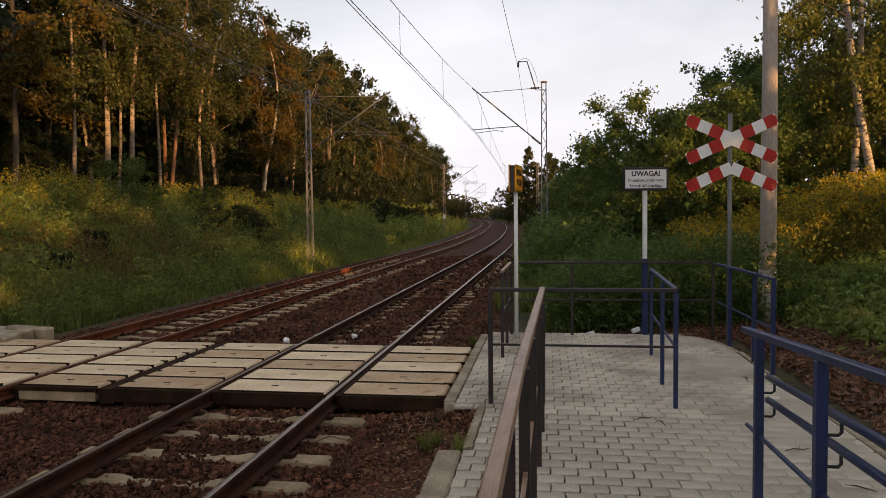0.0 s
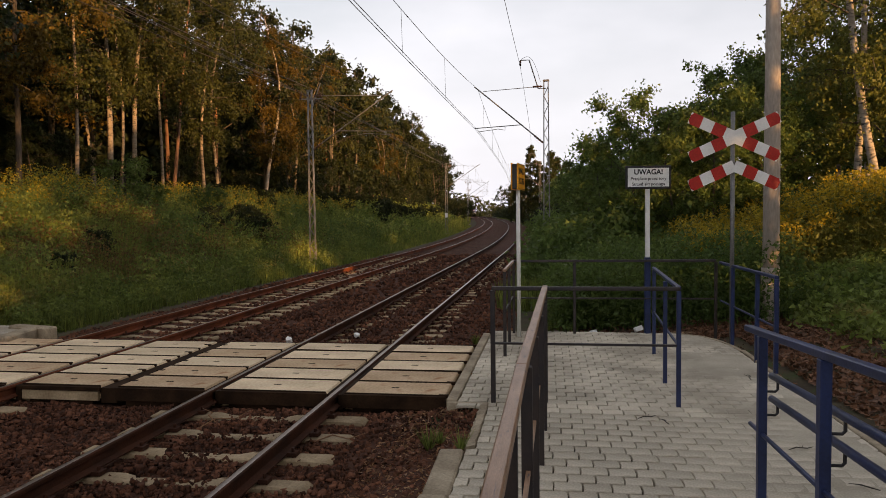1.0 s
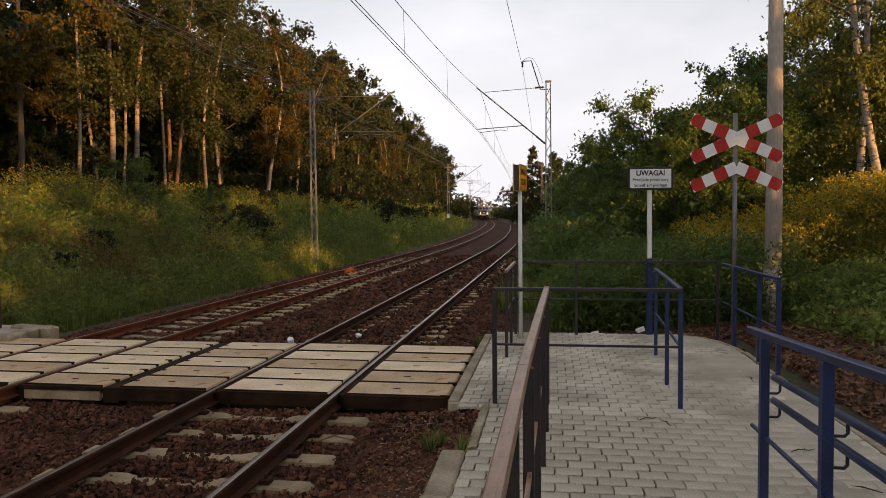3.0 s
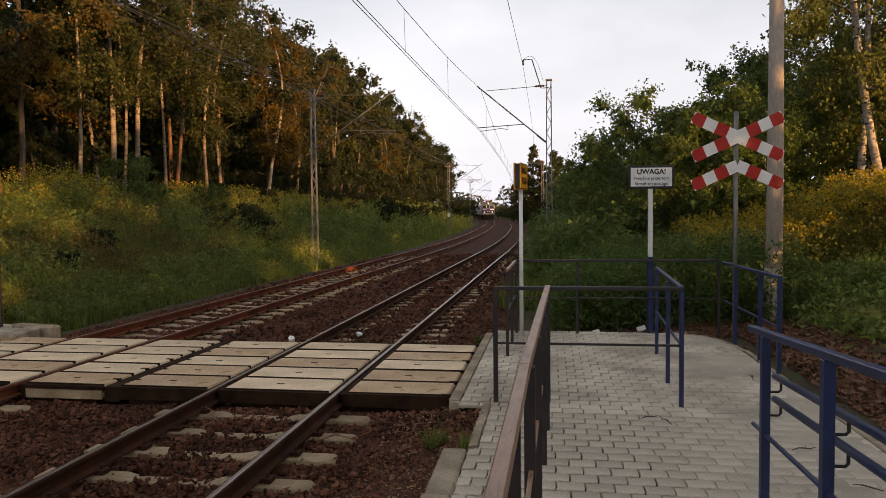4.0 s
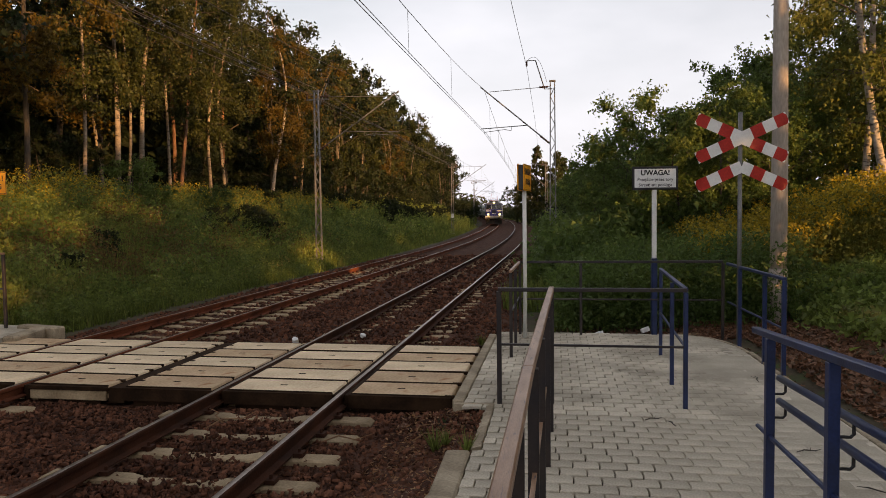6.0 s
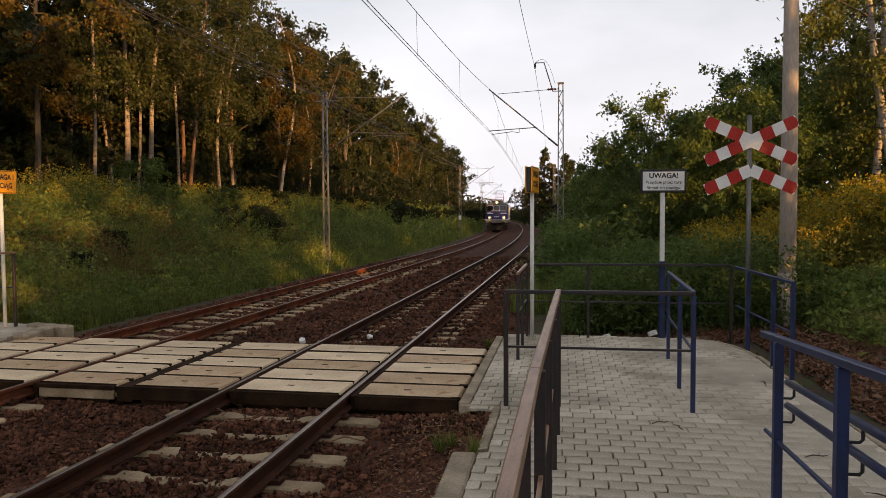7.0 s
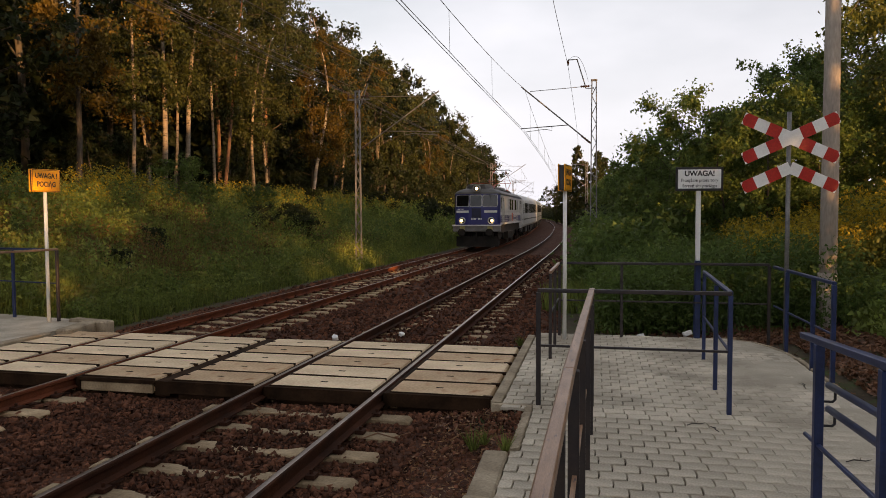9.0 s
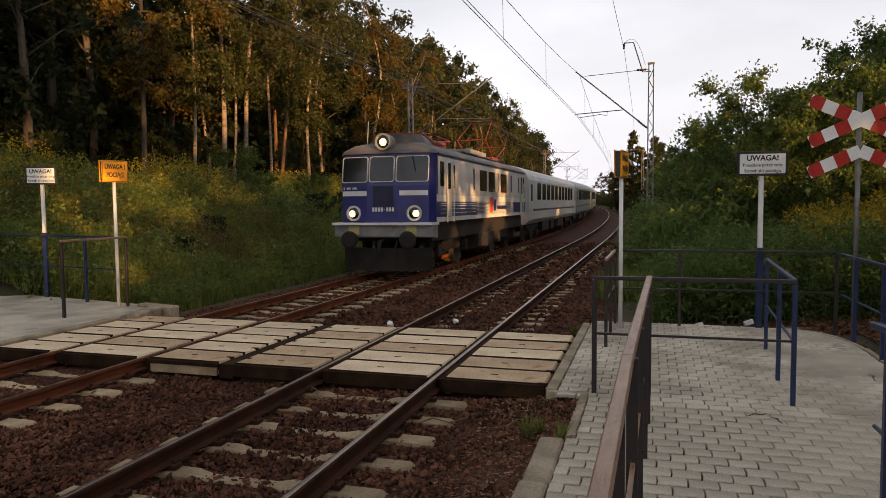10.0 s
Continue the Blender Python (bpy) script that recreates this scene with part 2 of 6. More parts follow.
def thing(name, label, category, group="", kind="", m=None):
    ob = new(name)
    ob.empty_display_size = 0.2
    if m is not None:
        ob.matrix_basis = m
    return tagged(ob, label, category, group, kind)

# ---- the lie of the land: z = 0 is the top of the rails, y runs along the track ----
CURVE, BEND = 30.0, 1050.0
SPACING = 4.15
SLEEPER_START = -13.0


def bend(y):
    """Sideways shift of the tracks at y: straight, then a wide curve to the west."""
    return -(BEND - math.sqrt(BEND ** 2 - min(y - CURVE, 700) ** 2)) if y > CURVE else 0.0


def climb(y):
    return 0.0 if y < 30 else (0.01 * (y - 30) ** 2 / 60 if y < 60 else 0.01 * (y - 45))


def along(s, off=0.0, z=0.0):
    """The place beside the near track's middle line, off metres to the east."""
    a = math.asin(min(max(s - CURVE, 0), 700) / BEND)
    return Vector((bend(s) + off * math.cos(a), s + off * math.sin(a), climb(s) + z))


def steps(x, *pairs):
    """Straight lines between (x, z) pairs."""
    for (a, p), (b, q) in zip(pairs, pairs[1:]):
        if x <= b:
            return p + (q - p) * max(0.0, min(1.0, (x - a) / (b - a)))
    return pairs[-1][1]


def land(x, y):
    u = x - bend(y)
    z = steps(u, (-60, 4.7), (-28, 3.4), (-19, 2.8), (-15, 1.75), (-10.5, 0.1), (-8.2, -0.45), (-6.4, -0.3), (2.1, -0.3), (2.7, -0.34),
              (3.8, -0.2), (5.5, -0.12), (6.4, -0.06), (7.5, 0.1), (9.5, 0.7), (14, 1.1), (30, 1.6))
    if -12 < y < 4.6 and u < -5.9:
        z = min(z, -0.12) if u > -12.5 else steps(u, (-16, z), (-12.5, min(z, -0.12)))
    if 2.2 < x < 6.3 and y < 4.5:
        z = -0.14
    rough = noise.noise(Vector((x * 0.35, y * 0.35, 0))) * 0.12 + noise.noise(Vector((x * 1.4, y * 1.4, 3))) * 0.05
    return z + (rough if u < -8.5 or u > 7 else 0.0) + climb(min(y, 400))


def axis(near, far, step, grow):
    out, d = [], step
    x = near
    while x < far:
        out.append(x)
        if x > 40:
            d *= grow
        x += d
    return out + [far]


xs = [-v for v in axis(0.0, 2500, 0.8, 1.25)[::-1]][:-1] + axis(0.0, 2500, 0.8, 1.25)
ys = [-v for v in axis(0.0, 2500, 1.0, 1.3)[::-1]][:-1] + axis(0.0, 2500, 1.0, 1.12)
g = Shape()
g.v = [(x, y, land(x, y)) for y in ys for x in xs]
g.f = [(j * len(xs) + i, j * len(xs) + i + 1, (j + 1) * len(xs) + i + 1, (j + 1) * len(xs) + i)
       for j in range(len(ys) - 1) for i in range(len(xs) - 1)]
ground = part("ground", g, SOIL, label="brown soil with patchy grass beside the railway", smooth=True)
tagged(ground, kind="structure", category="ground")

# ballast bed under both tracks
RUN = [-14 + 1.0 * k for k in range(75)] + [62 + 4.0 * k for k in range(62)]
g = Shape()
g.loft([[along(s, o, z) for o, z in ((-7.0, -0.42), (-5.9, -0.205), (-3.0, -0.225), (-2.1, -0.25), (-1.2, -0.225), (1.2, -0.225), (1.75, -0.18 if s < 0 else -0.225), (2.3, -0.075 if s < 0 else -0.3), (2.47, -0.06 if s < 0 else -0.33), (2.7, -0.25 if s < 0 else -0.38))]
        for s in RUN], closed=False)
tagged(part("ballast", g, BALLAST, label="dark reddish-brown crushed stone ballast under the tracks"), kind="structure", category="ballast")


def railway(name, off, tone, side_label):
    t = thing(name, side_label, "railway track", "tracks", "structure")
    head = [(-0.024, -0.001), (-0.012, 0.0006), (0.012, 0.0006), (0.024, -0.001)]
    body = [(-0.036, -0.012), (-0.035, -0.04), (-0.009, -0.055), (-0.009, -0.125), (-0.07, -0.142), (-0.07, -0.155),
            (0.07, -0.155), (0.07, -0.142), (0.009, -0.125), (0.009, -0.055), (0.035, -0.04), (0.036, -0.012), (0.028, -0.002), (0.0, -0.0006), (-0.028, -0.002), (-0.036, -0.012)]
    for o in (-0.7535, 0.7535):
        r = part("rail", Shape().loft([[along(s, off + o + x, z) for x, z in body] for s in RUN], closed=False), tone, t)
        part("rail_head", Shape().loft([[along(s, off + o + x, z) for x, z in head] for s in RUN], closed=False), RAIL_TOP, r, "worn bright running surface")
    # sleepers: concrete, thinner in the middle
    sec = [(-1.25, 0.13, -0.2, -0.185), (-1.2, 0.14, -0.17, -0.165), (-0.45, 0.13, -0.17, -0.17), (-0.3, 0.1, -0.195, -0.195), (0.3, 0.1, -0.195, -0.195),
           (0.45, 0.13, -0.17, -0.17), (1.2, 0.14, -0.17, -0.165), (1.25, 0.13, -0.2, -0.185)]
    sh = Shape()
    sh.loft([[(x, -w, -0.34), (x, -w * 0.74, z - 0.022), (x, -w * 0.58, z - 0.008), (x, w * 0.58, z - 0.008), (x, w * 0.74, z - 0.022), (x, w, -0.34)] for x, w, z, _ in sec])
    sl = sh.mesh("sleeper", SLEEPER)
    fx = Shape()
    for o in (-0.7535, 0.7535):
        for q in (-1, 1):
            fx.box(o + q * 0.075 - 0.02, o + q * 0.075 + 0.05 * (q > 0) + 0.02, -0.05, 0.05, -0.172, -0.135)
            fx.tube([(o + q * 0.1, 0, -0.17), (o + q * 0.1, 0, -0.1)], 0.016, 6)
    fm = fx.mesh("fastening", RUST)
    k = 0
    y = SLEEPER_START
    far = Shape()
    while y < 230:
        a = along(y, off)
        b = along(y + 0.5, off)
        ang = math.degrees(math.atan2(-(b.x - a.x), b.y - a.y))
        jig = random.uniform(-0.9, 0.9)
        m = pose(a.x + random.uniform(-0.02, 0.02), a.y + random.uniform(-0.015, 0.015), a.z + random.uniform(-0.008, 0.004) - (0.055 if y > 30 else 0.026 if y > 4 and off == 0 else 0), 0, 0, ang + jig)
        if y < 75:
            s = part("sleeper", sl, None, t, m=m)
            if y < 22:
                part("fastening", fm, None, s)
        else:
            far.box(-1.25, 1.25, -0.09, 0.09, -0.3, -0.225, m)
        y += 0.6
        k += 1
    tagged(part("far_sleepers", far, SLEEPER, t), kind="stuff")
    return t


railway("railway_track", 0.0, RUST, "dark steel rails with bright heads on concrete sleepers")
railway("railway_track", -SPACING, RUST_RED, "rust-red steel rails on concrete sleepers")

# ---- the level crossing ----
crossing = thing("level_crossing", "pedestrian level crossing of worn concrete slabs between rails", "level crossing", kind="structure")
COLUMNS = [(0.86, 2.04, 1), (-0.655, 0.655, 0), (-1.98, -0.85, 1), (-3.28, -2.2, 0), (-4.81, -3.50, 0), (-5.98, -5.01, 0)]


def slab_mesh(w, name):
    sh = Shape()
    c = 0.014
    sh.loft([[(-w / 2, -0.279, z0), (w / 2, -0.279, z0), (w / 2, 0.279, z0), (-w / 2, 0.279, z0)] for z0 in (-0.16, -0.03)] +
            [[(-w / 2 + c, -0.279 + i, 0.0), (w / 2 - c, -0.279 + i, 0.0), (w / 2 - c, 0.279 - i, 0.0), (-w / 2 + c, 0.279 - i, 0.0)] for i in (0.012,)])
    return sh


for a, b, tan in COLUMNS:
    for k in range(5):
        tone = SLAB_TAN if (tan and k in (0, 1, 3)) or (not tan and (k + int(a * 7)) % 5 == 3) else SLAB
        s = part("slab", slab_mesh(b - a, "slab"), tone, crossing, bevel=0.006,
                 m=pose((a + b) / 2, 0.3 + 0.6 * k, random.uniform(-0.003, 0.004), random.uniform(-0.2, 0.2), random.uniform(-0.15, 0.15), random.uniform(-0.15, 0.15)))
        for q in (-1, 1):
            part("edge_angle", Shape().box(-(b - a) / 2 + 0.01, (b - a) / 2 - 0.01, min(q * 0.265, q * 0.284), max(q * 0.265, q * 0.284), -0.1, 0.0025), SLAB_EDGE, s, "dark steel edge angle")
        if a in (-3.28, -1.98):      # notches beside the gap between the tracks
            e = (b - a) / 2 - 0.03 if a == -3.28 else -(b - a) / 2 + 0.03
            part("notch", Shape().box(e - 0.05, e + 0.05, -0.028, 0.028, -0.02, 0.004), SLAB_EDGE, s)
        for q in (-0.04,):
            part("lifting_slot", Shape().box((b - a) * q - 0.045, (b - a) * q + 0.045, -0.016, 0.016, -0.012, 0.0025), SLAB_EDGE, s)
    part("end_beam", Shape().box(a - 0.01, b + 0.01, -0.035, 0.008, -0.165 if a != -3.28 else -0.06, -0.008), SLAB_EDGE, crossing, "dark steel angle along the slab ends", bevel=0.005)
    if a == -3.28:
        part("end_beam", Shape().box(a + 0.02, b - 0.02, -0.02, 0.02, -0.18, -0.062), SLEEPER, crossing, "weathered concrete end beam", bevel=0.006)
    part("bearer", Shape().box(a + 0.1, b - 0.12, 0.02, 2.98, -0.27, -0.165), SLAB_EDGE, crossing)
# dark strips: packed dirt between the tracks, shade of the gaps beside the rails
for a, b in ((0.795, 0.855), (0.66, 0.715), (-0.715, -0.66), (-0.845, -0.795), (-2.195, -1.985), (-3.495, -3.44), (-3.355, -3.285), (-4.945, -4.815), (-5.005, -4.95)):
    part("gap_filling", Shape().box(a, b, 0.0, 3.0, -0.2, -0.022), SLAB_EDGE, crossing, "dark strip for packed dirt and the gap's shade")
# edge strip between slabs and paving, notched steel tabs
part("edge_strip", Shape().box(2.085, 2.205, -0.2, 4.05, -0.3, 0.018), KERB, crossing, "pale concrete edging", bevel=0.012)
tab = Shape().box(-0.055, 0.055, -0.022, 0.022, -0.03, 0.006).mesh("tab", SLAB_EDGE)
for k in range(6):
    part("tab", tab, None, crossing, m=pose(2.02, 0.02 + 0.6 * k, 0))

# ---- paved waiting areas ----
EDGE_X, EDGE_Y = 5.92, 4.38      # the paving's outer limits, joined by a rounded corner


def paving_limit(y):
    """How far east the paving reaches at y."""
    return EDGE_X if y < 2.9 else EDGE_X - 0.75 * (1 - math.sqrt(max(0.0, 1 - ((y - 2.9) / (EDGE_Y - 2.9)) ** 2)))


CORNER = [(paving_limit(2.9 + (EDGE_Y - 2.9) * k / 10), 2.9 + (EDGE_Y - 2.9) * k / 10) for k in range(11)]
EAST = [(2.49, -14.0), (EDGE_X, -14.0)] + CORNER + [(2.215, EDGE_Y), (2.215, -0.24), (2.49, -0.24)]
sh = Shape()
sh.loft([[(x, y, z) for x, y in EAST] for z in (-0.3, -0.03)])
pavement = part("pavement", sh, JOINT, label="grey interlocking concrete paving with sandy joints")
tagged(pavement, kind="structure", category="pavement")
kp = thing("kerb", "chipped concrete kerb along the ballast", "kerb", kind="structure")
y = -1.72
while y > -13:
    part("kerbstone", Shape().box(-0.105, 0.105, -0.49, 0.49, -0.35, 0.0), KERB, kp, bevel=0.018,
         m=pose(2.37 + random.uniform(-0.012, 0.012), y - 0.5, random.uniform(-0.015, 0.02), random.uniform(-0.8, 0.8), random.uniform(-2, 2), random.uniform(-0.8, 0.8)))
    y -= 1.0
# a narrow, crumbled length up to the slabs
sh = Shape()
sh.loft([[(2.47 + random.uniform(-0.02, 0.015), y, -0.3), (2.555, y, -0.3), (2.552, y, 0.0), (2.545 + random.uniform(-0.01, 0.005), y, 0.012 + random.uniform(-0.012, 0.008)),
          (2.48 + random.uniform(-0.012, 0.018), y, 0.006 + random.uniform(-0.025, 0.01)), (2.465 + random.uniform(-0.015, 0.015), y, -0.02)] for y in [-0.27 - 0.055 * k for k in range(26)]])
part("kerbstone", sh, KERB, kp, "crumbling narrow edge")
part("kerbstone", Shape().box(2.1, 2.53, -0.262, -0.215, -0.3, 0.0), KERB, kp, bevel=0.008)
ke = thing("kerb", "narrow grey concrete edging beside leaf litter", "kerb", kind="structure")
for k in range(17):
    part("kerbstone", Shape().box(-0.035, 0.035, -0.485, 0.485, -0.3, 0.012), KERB, ke, bevel=0.008,
         m=pose(EDGE_X + 0.045 + random.uniform(-0.006, 0.006), 2.4 - k, random.uniform(-0.01, 0.01), 0, 0, random.uniform(-0.4, 0.4)))
for (xa, ya), (xb_, yb_) in zip(CORNER[::2], CORNER[2::2]):
    part("kerbstone", Shape().beam((xa + 0.035, ya + 0.02, -0.14), (xb_ + 0.035, yb_ + 0.02, -0.14), 0.06, 0.29), KERB, ke, bevel=0.006)

WEST = [(-6.22, -13.0), (-6.22, 3.5), (-6.6, 4.0), (-13.5, 5.25), (-13.5, -13.0)]
sh = Shape().loft([[(x, y, z) for x, y in WEST[::-1]] for z in (-0.35, 0.03)])
tagged(part("pavement_west", sh, PAVER, label="grey concrete paved area across the tracks", bevel=0.01), kind="structure", category="pavement")
kw = thing("kerb", "pale concrete kerb at the far waiting area", "kerb", kind="structure")
for a, b in (((-6.13, -12.0), (-6.13, -8.0)), ((-6.13, -7.98), (-6.13, -4.0)), ((-6.13, -3.98), (-6.13, 0.0)), ((-6.13, 0.02), (-6.13, 2.55))):
    part("kerbstone", Shape().beam((*a, -0.1), (*b, -0.1), 0.16, 0.28), KERB, kw, bevel=0.02)
part("kerbstone", Shape().box(-0.13, 0.13, -0.5, 0.5, -0.25, 0.09), KERB, kw, bevel=0.03, m=pose(-6.02, 3.1, 0, 0, 0, 14))
part("kerbstone", Shape().box(-0.5, 0.5, -0.12, 0.12, -0.25, 0.09), KERB, kw, bevel=0.03, m=pose(-6.25, 3.75, 0, 0, 0, -12))


# ---- railings ----
def railing(pts, mids, posts, label, top=1.25, mat_top=BLUE, mat_low=BLUE, w=0.05, group="railings at the crossing", flat=0.04):
    """A welded railing: a top rail along pts, lower rails at the heights mids, posts at the places posts."""
    r = thing("railing", label, "railing", group)
    for a, b in zip(pts, pts[1:]):
        part("top_rail", Shape().beam((*a, top - flat / 2), (*b, top - flat / 2), w, flat), mat_top, r, bevel=0.006)
        for z in mids:
            d = (Vector(b) - Vector(a)).normalized() * 0.012
            part("lower_rail", Shape().beam((a[0] + d.x, a[1] + d.y, z), (b[0] - d.x, b[1] - d.y, z), 0.024, 0.024), mat_low, r, bevel=0.003)
    for x, y in posts:
        part("post", Shape().box(x - w / 2, x + w / 2, y - w / 2, y + w / 2, -0.05, top - flat - 0.002), mat_low, r, bevel=0.004)
    return r


railing([(2.59, -0.2), (4.53, -0.18)], [0.64], [(2.60, -0.2)], "dark painted steel barrier across the paved path", mat_top=DARKRAIL, mat_low=DARKRAIL)
railing([(4.53, -0.13), (4.68, 2.62)], [], [(4.52, -0.17), (4.55, 0.85), (4.68, 2.6)], "blue painted steel side barrier with one lower rail", w=0.045)
railing([(2.57, 2.2), (2.59, 4.1)], [0.64], [(2.57, 2.24), (2.58, 3.2)], "dark steel barrier beside the crossing slabs", mat_top=WORN, mat_low=DARKRAIL, w=0.045)
railing([(2.59, 4.2), (5.9, 4.24)], [0.6], [(2.6, 4.2), (3.62, 4.2), (5.9, 4.24)], "dark blue steel railing at the end of the paving", mat_top=DARKRAIL, mat_low=DARKRAIL, w=0.045)
railing([(5.96, 4.2), (5.98, 1.46)], [0.58], [(5.95, 3.4), (5.96, 2.2), (5.98, 1.48)], "blue painted steel railing beside leaf litter", top=1.22)
br = bpy.data.objects["railing.001"]
part("lower_rail", Shape().beam((4.535, -0.12, 0.62), (4.66, 2.5, 0.62), 0.022, 0.022), BLUE, br)

# long hand railing with a worn brown top, towards the viewer
hr = railing([(3.155, -0.06), (3.06, -4.0), (3.0, -9.6)], [], [(3.15, -0.12), (3.145, -1.1), (3.125, -2.0), (3.10, -2.95), (3.08, -3.85), (3.05, -4.9), (3.03, -6.1), (3.01, -7.6), (3.0, -9.4)],
             "long steel railing with its paint worn to brown on top", mat_top=WORN, mat_low=DARKRAIL, w=0.06, flat=0.045)
part("lower_rail", Shape().beam((3.145, -0.15, 0.64), (3.0, -9.3, 0.64), 0.024, 0.024), WORN, hr)

# blue railing with round hand rails on bent brackets
dr = thing("railing", "blue steel railing with two round hand rails on brackets", "railing", "railings at the crossing")
FALL = 0.0825         # it rises towards the ramp behind


def on_d(s, side=0.0, z=0.0):
    """A place on the sloping railing, s metres from its first post."""
    return (4.611 - 0.0546 * s + side, -2.648 - s, 1.22 + FALL * s + z)


part("top_rail", Shape().beam(on_d(-0.42, 0, -0.022), on_d(3.6, 0, -0.022), 0.055, 0.045), BLUE, dr, bevel=0.006)
for s in (0.0, 1.22, 2.4, 3.5):
    x, y, z = on_d(s)
    part("post", Shape().box(x - 0.028, x + 0.028, y - 0.028, y + 0.028, -0.05, z - 0.047), BLUE, dr, bevel=0.004)
    for dz in (-0.334, -0.494):
        part("bracket", Shape().tube([on_d(s, 0.02, dz - 0.085), on_d(s, 0.085, dz - 0.085), on_d(s, 0.1, dz - 0.07), on_d(s, 0.1, dz - 0.01)], 0.009, 6), BLACK, dr)
for dz in (-0.334, -0.494):
    part("hand_rail", Shape().tube([on_d(-0.15, 0.1, dz), on_d(3.6, 0.1, dz)], 0.024, 12), BLUE, dr, smooth=True)
part("lower_rail", Shape().tube([on_d(-0.33, 0, -0.708), on_d(3.6, 0, -0.708)], 0.015, 8), BLUE, dr)

# railings across the tracks
railing([(-7.06, 2.24), (-6.98, 3.77)], [], [(-7.06, 2.26), (-6.98, 3.75)], "dark steel barrier on the far paved area", top=1.45, mat_top=WORN, mat_low=DARKRAIL, w=0.05)
railing([(-7.05, 3.82), (-13.2, 5.02)], [0.76], [(-8.31, 4.06), (-11.5, 4.68), (-13.1, 5.0)], "blue steel railing on the far paved area", top=1.44, w=0.05)


# ---- signs ----
def lettering(text, size, m, material, parent, squeeze=1.0):
    cu = bpy.data.curves.new("lettering", "FONT")
    cu.body, cu.size, cu.extrude, cu.align_x, cu.align_y = text, size, 0.0012, "CENTER", "CENTER"
    cu.offset = size * (0.03 if size > 0.1 else 0.012)
    ob = bpy.data.objects.new("lettering", cu)
    me = bpy.data.meshes.new_from_object(ob)
    bpy.data.objects.remove(ob)
    bpy.data.curves.remove(cu)
    for v in me.vertices:
        v.co.x *= squeeze
    me.materials.clear()
    me.materials.append(material)
    return part("lettering", me, None, parent, m=m)


def warning_board(x, y, turn, zc, w=0.76, h=0.385, base=1.28, ground_z=0.0):
    """White notice on a post whose foot is a thick blue tube. Boards face -y before the turn."""
    s = thing("warning_sign", "white warning notice with black frame on a two-tone post", "sign", "warning notices", m=pose(x, y, ground_z, 0, 0, turn))
    part("post_foot", Shape().box(-0.045, 0.045, -0.045, 0.045, -0.05, base), BLUE, s, "blue painted square foot", bevel=0.006)
    part("post", Shape().box(-0.034, 0.034, -0.03, 0.03, base + 0.002, zc - h / 2 + 0.02), WHITE, s, "white painted post", bevel=0.006)
    part("frame", Shape().box(-w / 2, w / 2, -0.05, -0.032, zc - h / 2, zc + h / 2), BLACK, s, bevel=0.006)
    b = part("board", Shape().box(-w / 2 + 0.038, w / 2 - 0.038, -0.056, -0.0505, zc - h / 2 + 0.038, zc + h / 2 - 0.038), WHITE, s, "white enamelled face")
    for text, size, dz, sq in (("UWAGA!", 0.118, 0.086, 1.0), ("Przej\u015bcie przez tory", 0.07, -0.022, 1.04), ("Strze\u017c si\u0119 poci\u0105gu", 0.07, -0.113, 1.04)):
        lettering(text, size, pose(0, -0.0575, zc + dz, 90, 0, 0), BLACK, b, sq)
    return s


warning_board(4.83, 4.36, 9, 2.615)
warning_board(-9.86, 4.5, 22, 2.73, w=0.66, h=0.40, base=1.45, ground_z=0.03)


def train_board(x, y, turn, zc, ground_z=0.0):
    """Yellow board with black lettering on a slim pole, doubled by a second board behind."""
    s = thing("train_warning_sign", "orange-yellow train warning board on a slim pale pole", "sign", "train warning boards", m=pose(x, y, ground_z, 0, 0, turn))
    part("pole", Shape().tube([(0, 0, -0.05), (0, 0, zc + 0.16)], 0.033, 12), WHITE, s, "pale painted tube", smooth=True)
    f = part("front_board", Shape().box(-0.265, 0.265, -0.06, -0.04, zc - 0.215, zc + 0.215), YELLOW, s, bevel=0.008)
    part("rear_board", Shape().box(-0.265, 0.265, 0.04, 0.06, zc - 0.215, zc + 0.215), YELLOW, s, bevel=0.008)
    part("casing", Shape().box(-0.25, 0.25, -0.0385, 0.0385, zc - 0.2, zc + 0.2), BLACK, s, "dark casing between the boards", bevel=0.006)
    part("border", Shape().box(-0.255, 0.255, -0.0625, -0.061, zc + 0.195, zc + 0.203).box(-0.255, 0.255, -0.0625, -0.061, zc - 0.203, zc - 0.195)
         .box(-0.255, -0.247, -0.0625, -0.061, zc - 0.195, zc + 0.195).box(0.247, 0.255, -0.0625, -0.061, zc - 0.195, zc + 0.195), BLACK, f)
    lettering("UWAGA !", 0.135, pose(0, -0.0625, zc + 0.085, 90, 0, 0), BLACK, f, 0.7)
    lettering("POCI\u0104G", 0.135, pose(0, -0.0625, zc - 0.075, 90, 0, 0), BLACK, f, 0.7)
    return s


train_board(2.70, 3.85, 80, 2.64)
train_board(-7.12, 3.66, 70, 2.72, ground_z=0.03)

# St Andrew's cross for several tracks
xb = thing("crossbuck_sign", "red and white double crossbuck on a steel pole", "sign", m=pose(5.96, 3.44, 0, 0, 0, 9))
part("pole", Shape().tube([(0, 0.03, -0.05), (0, 0.03, 3.53)], 0.032, 12), GALV, xb, "tarnished steel tube", smooth=True)


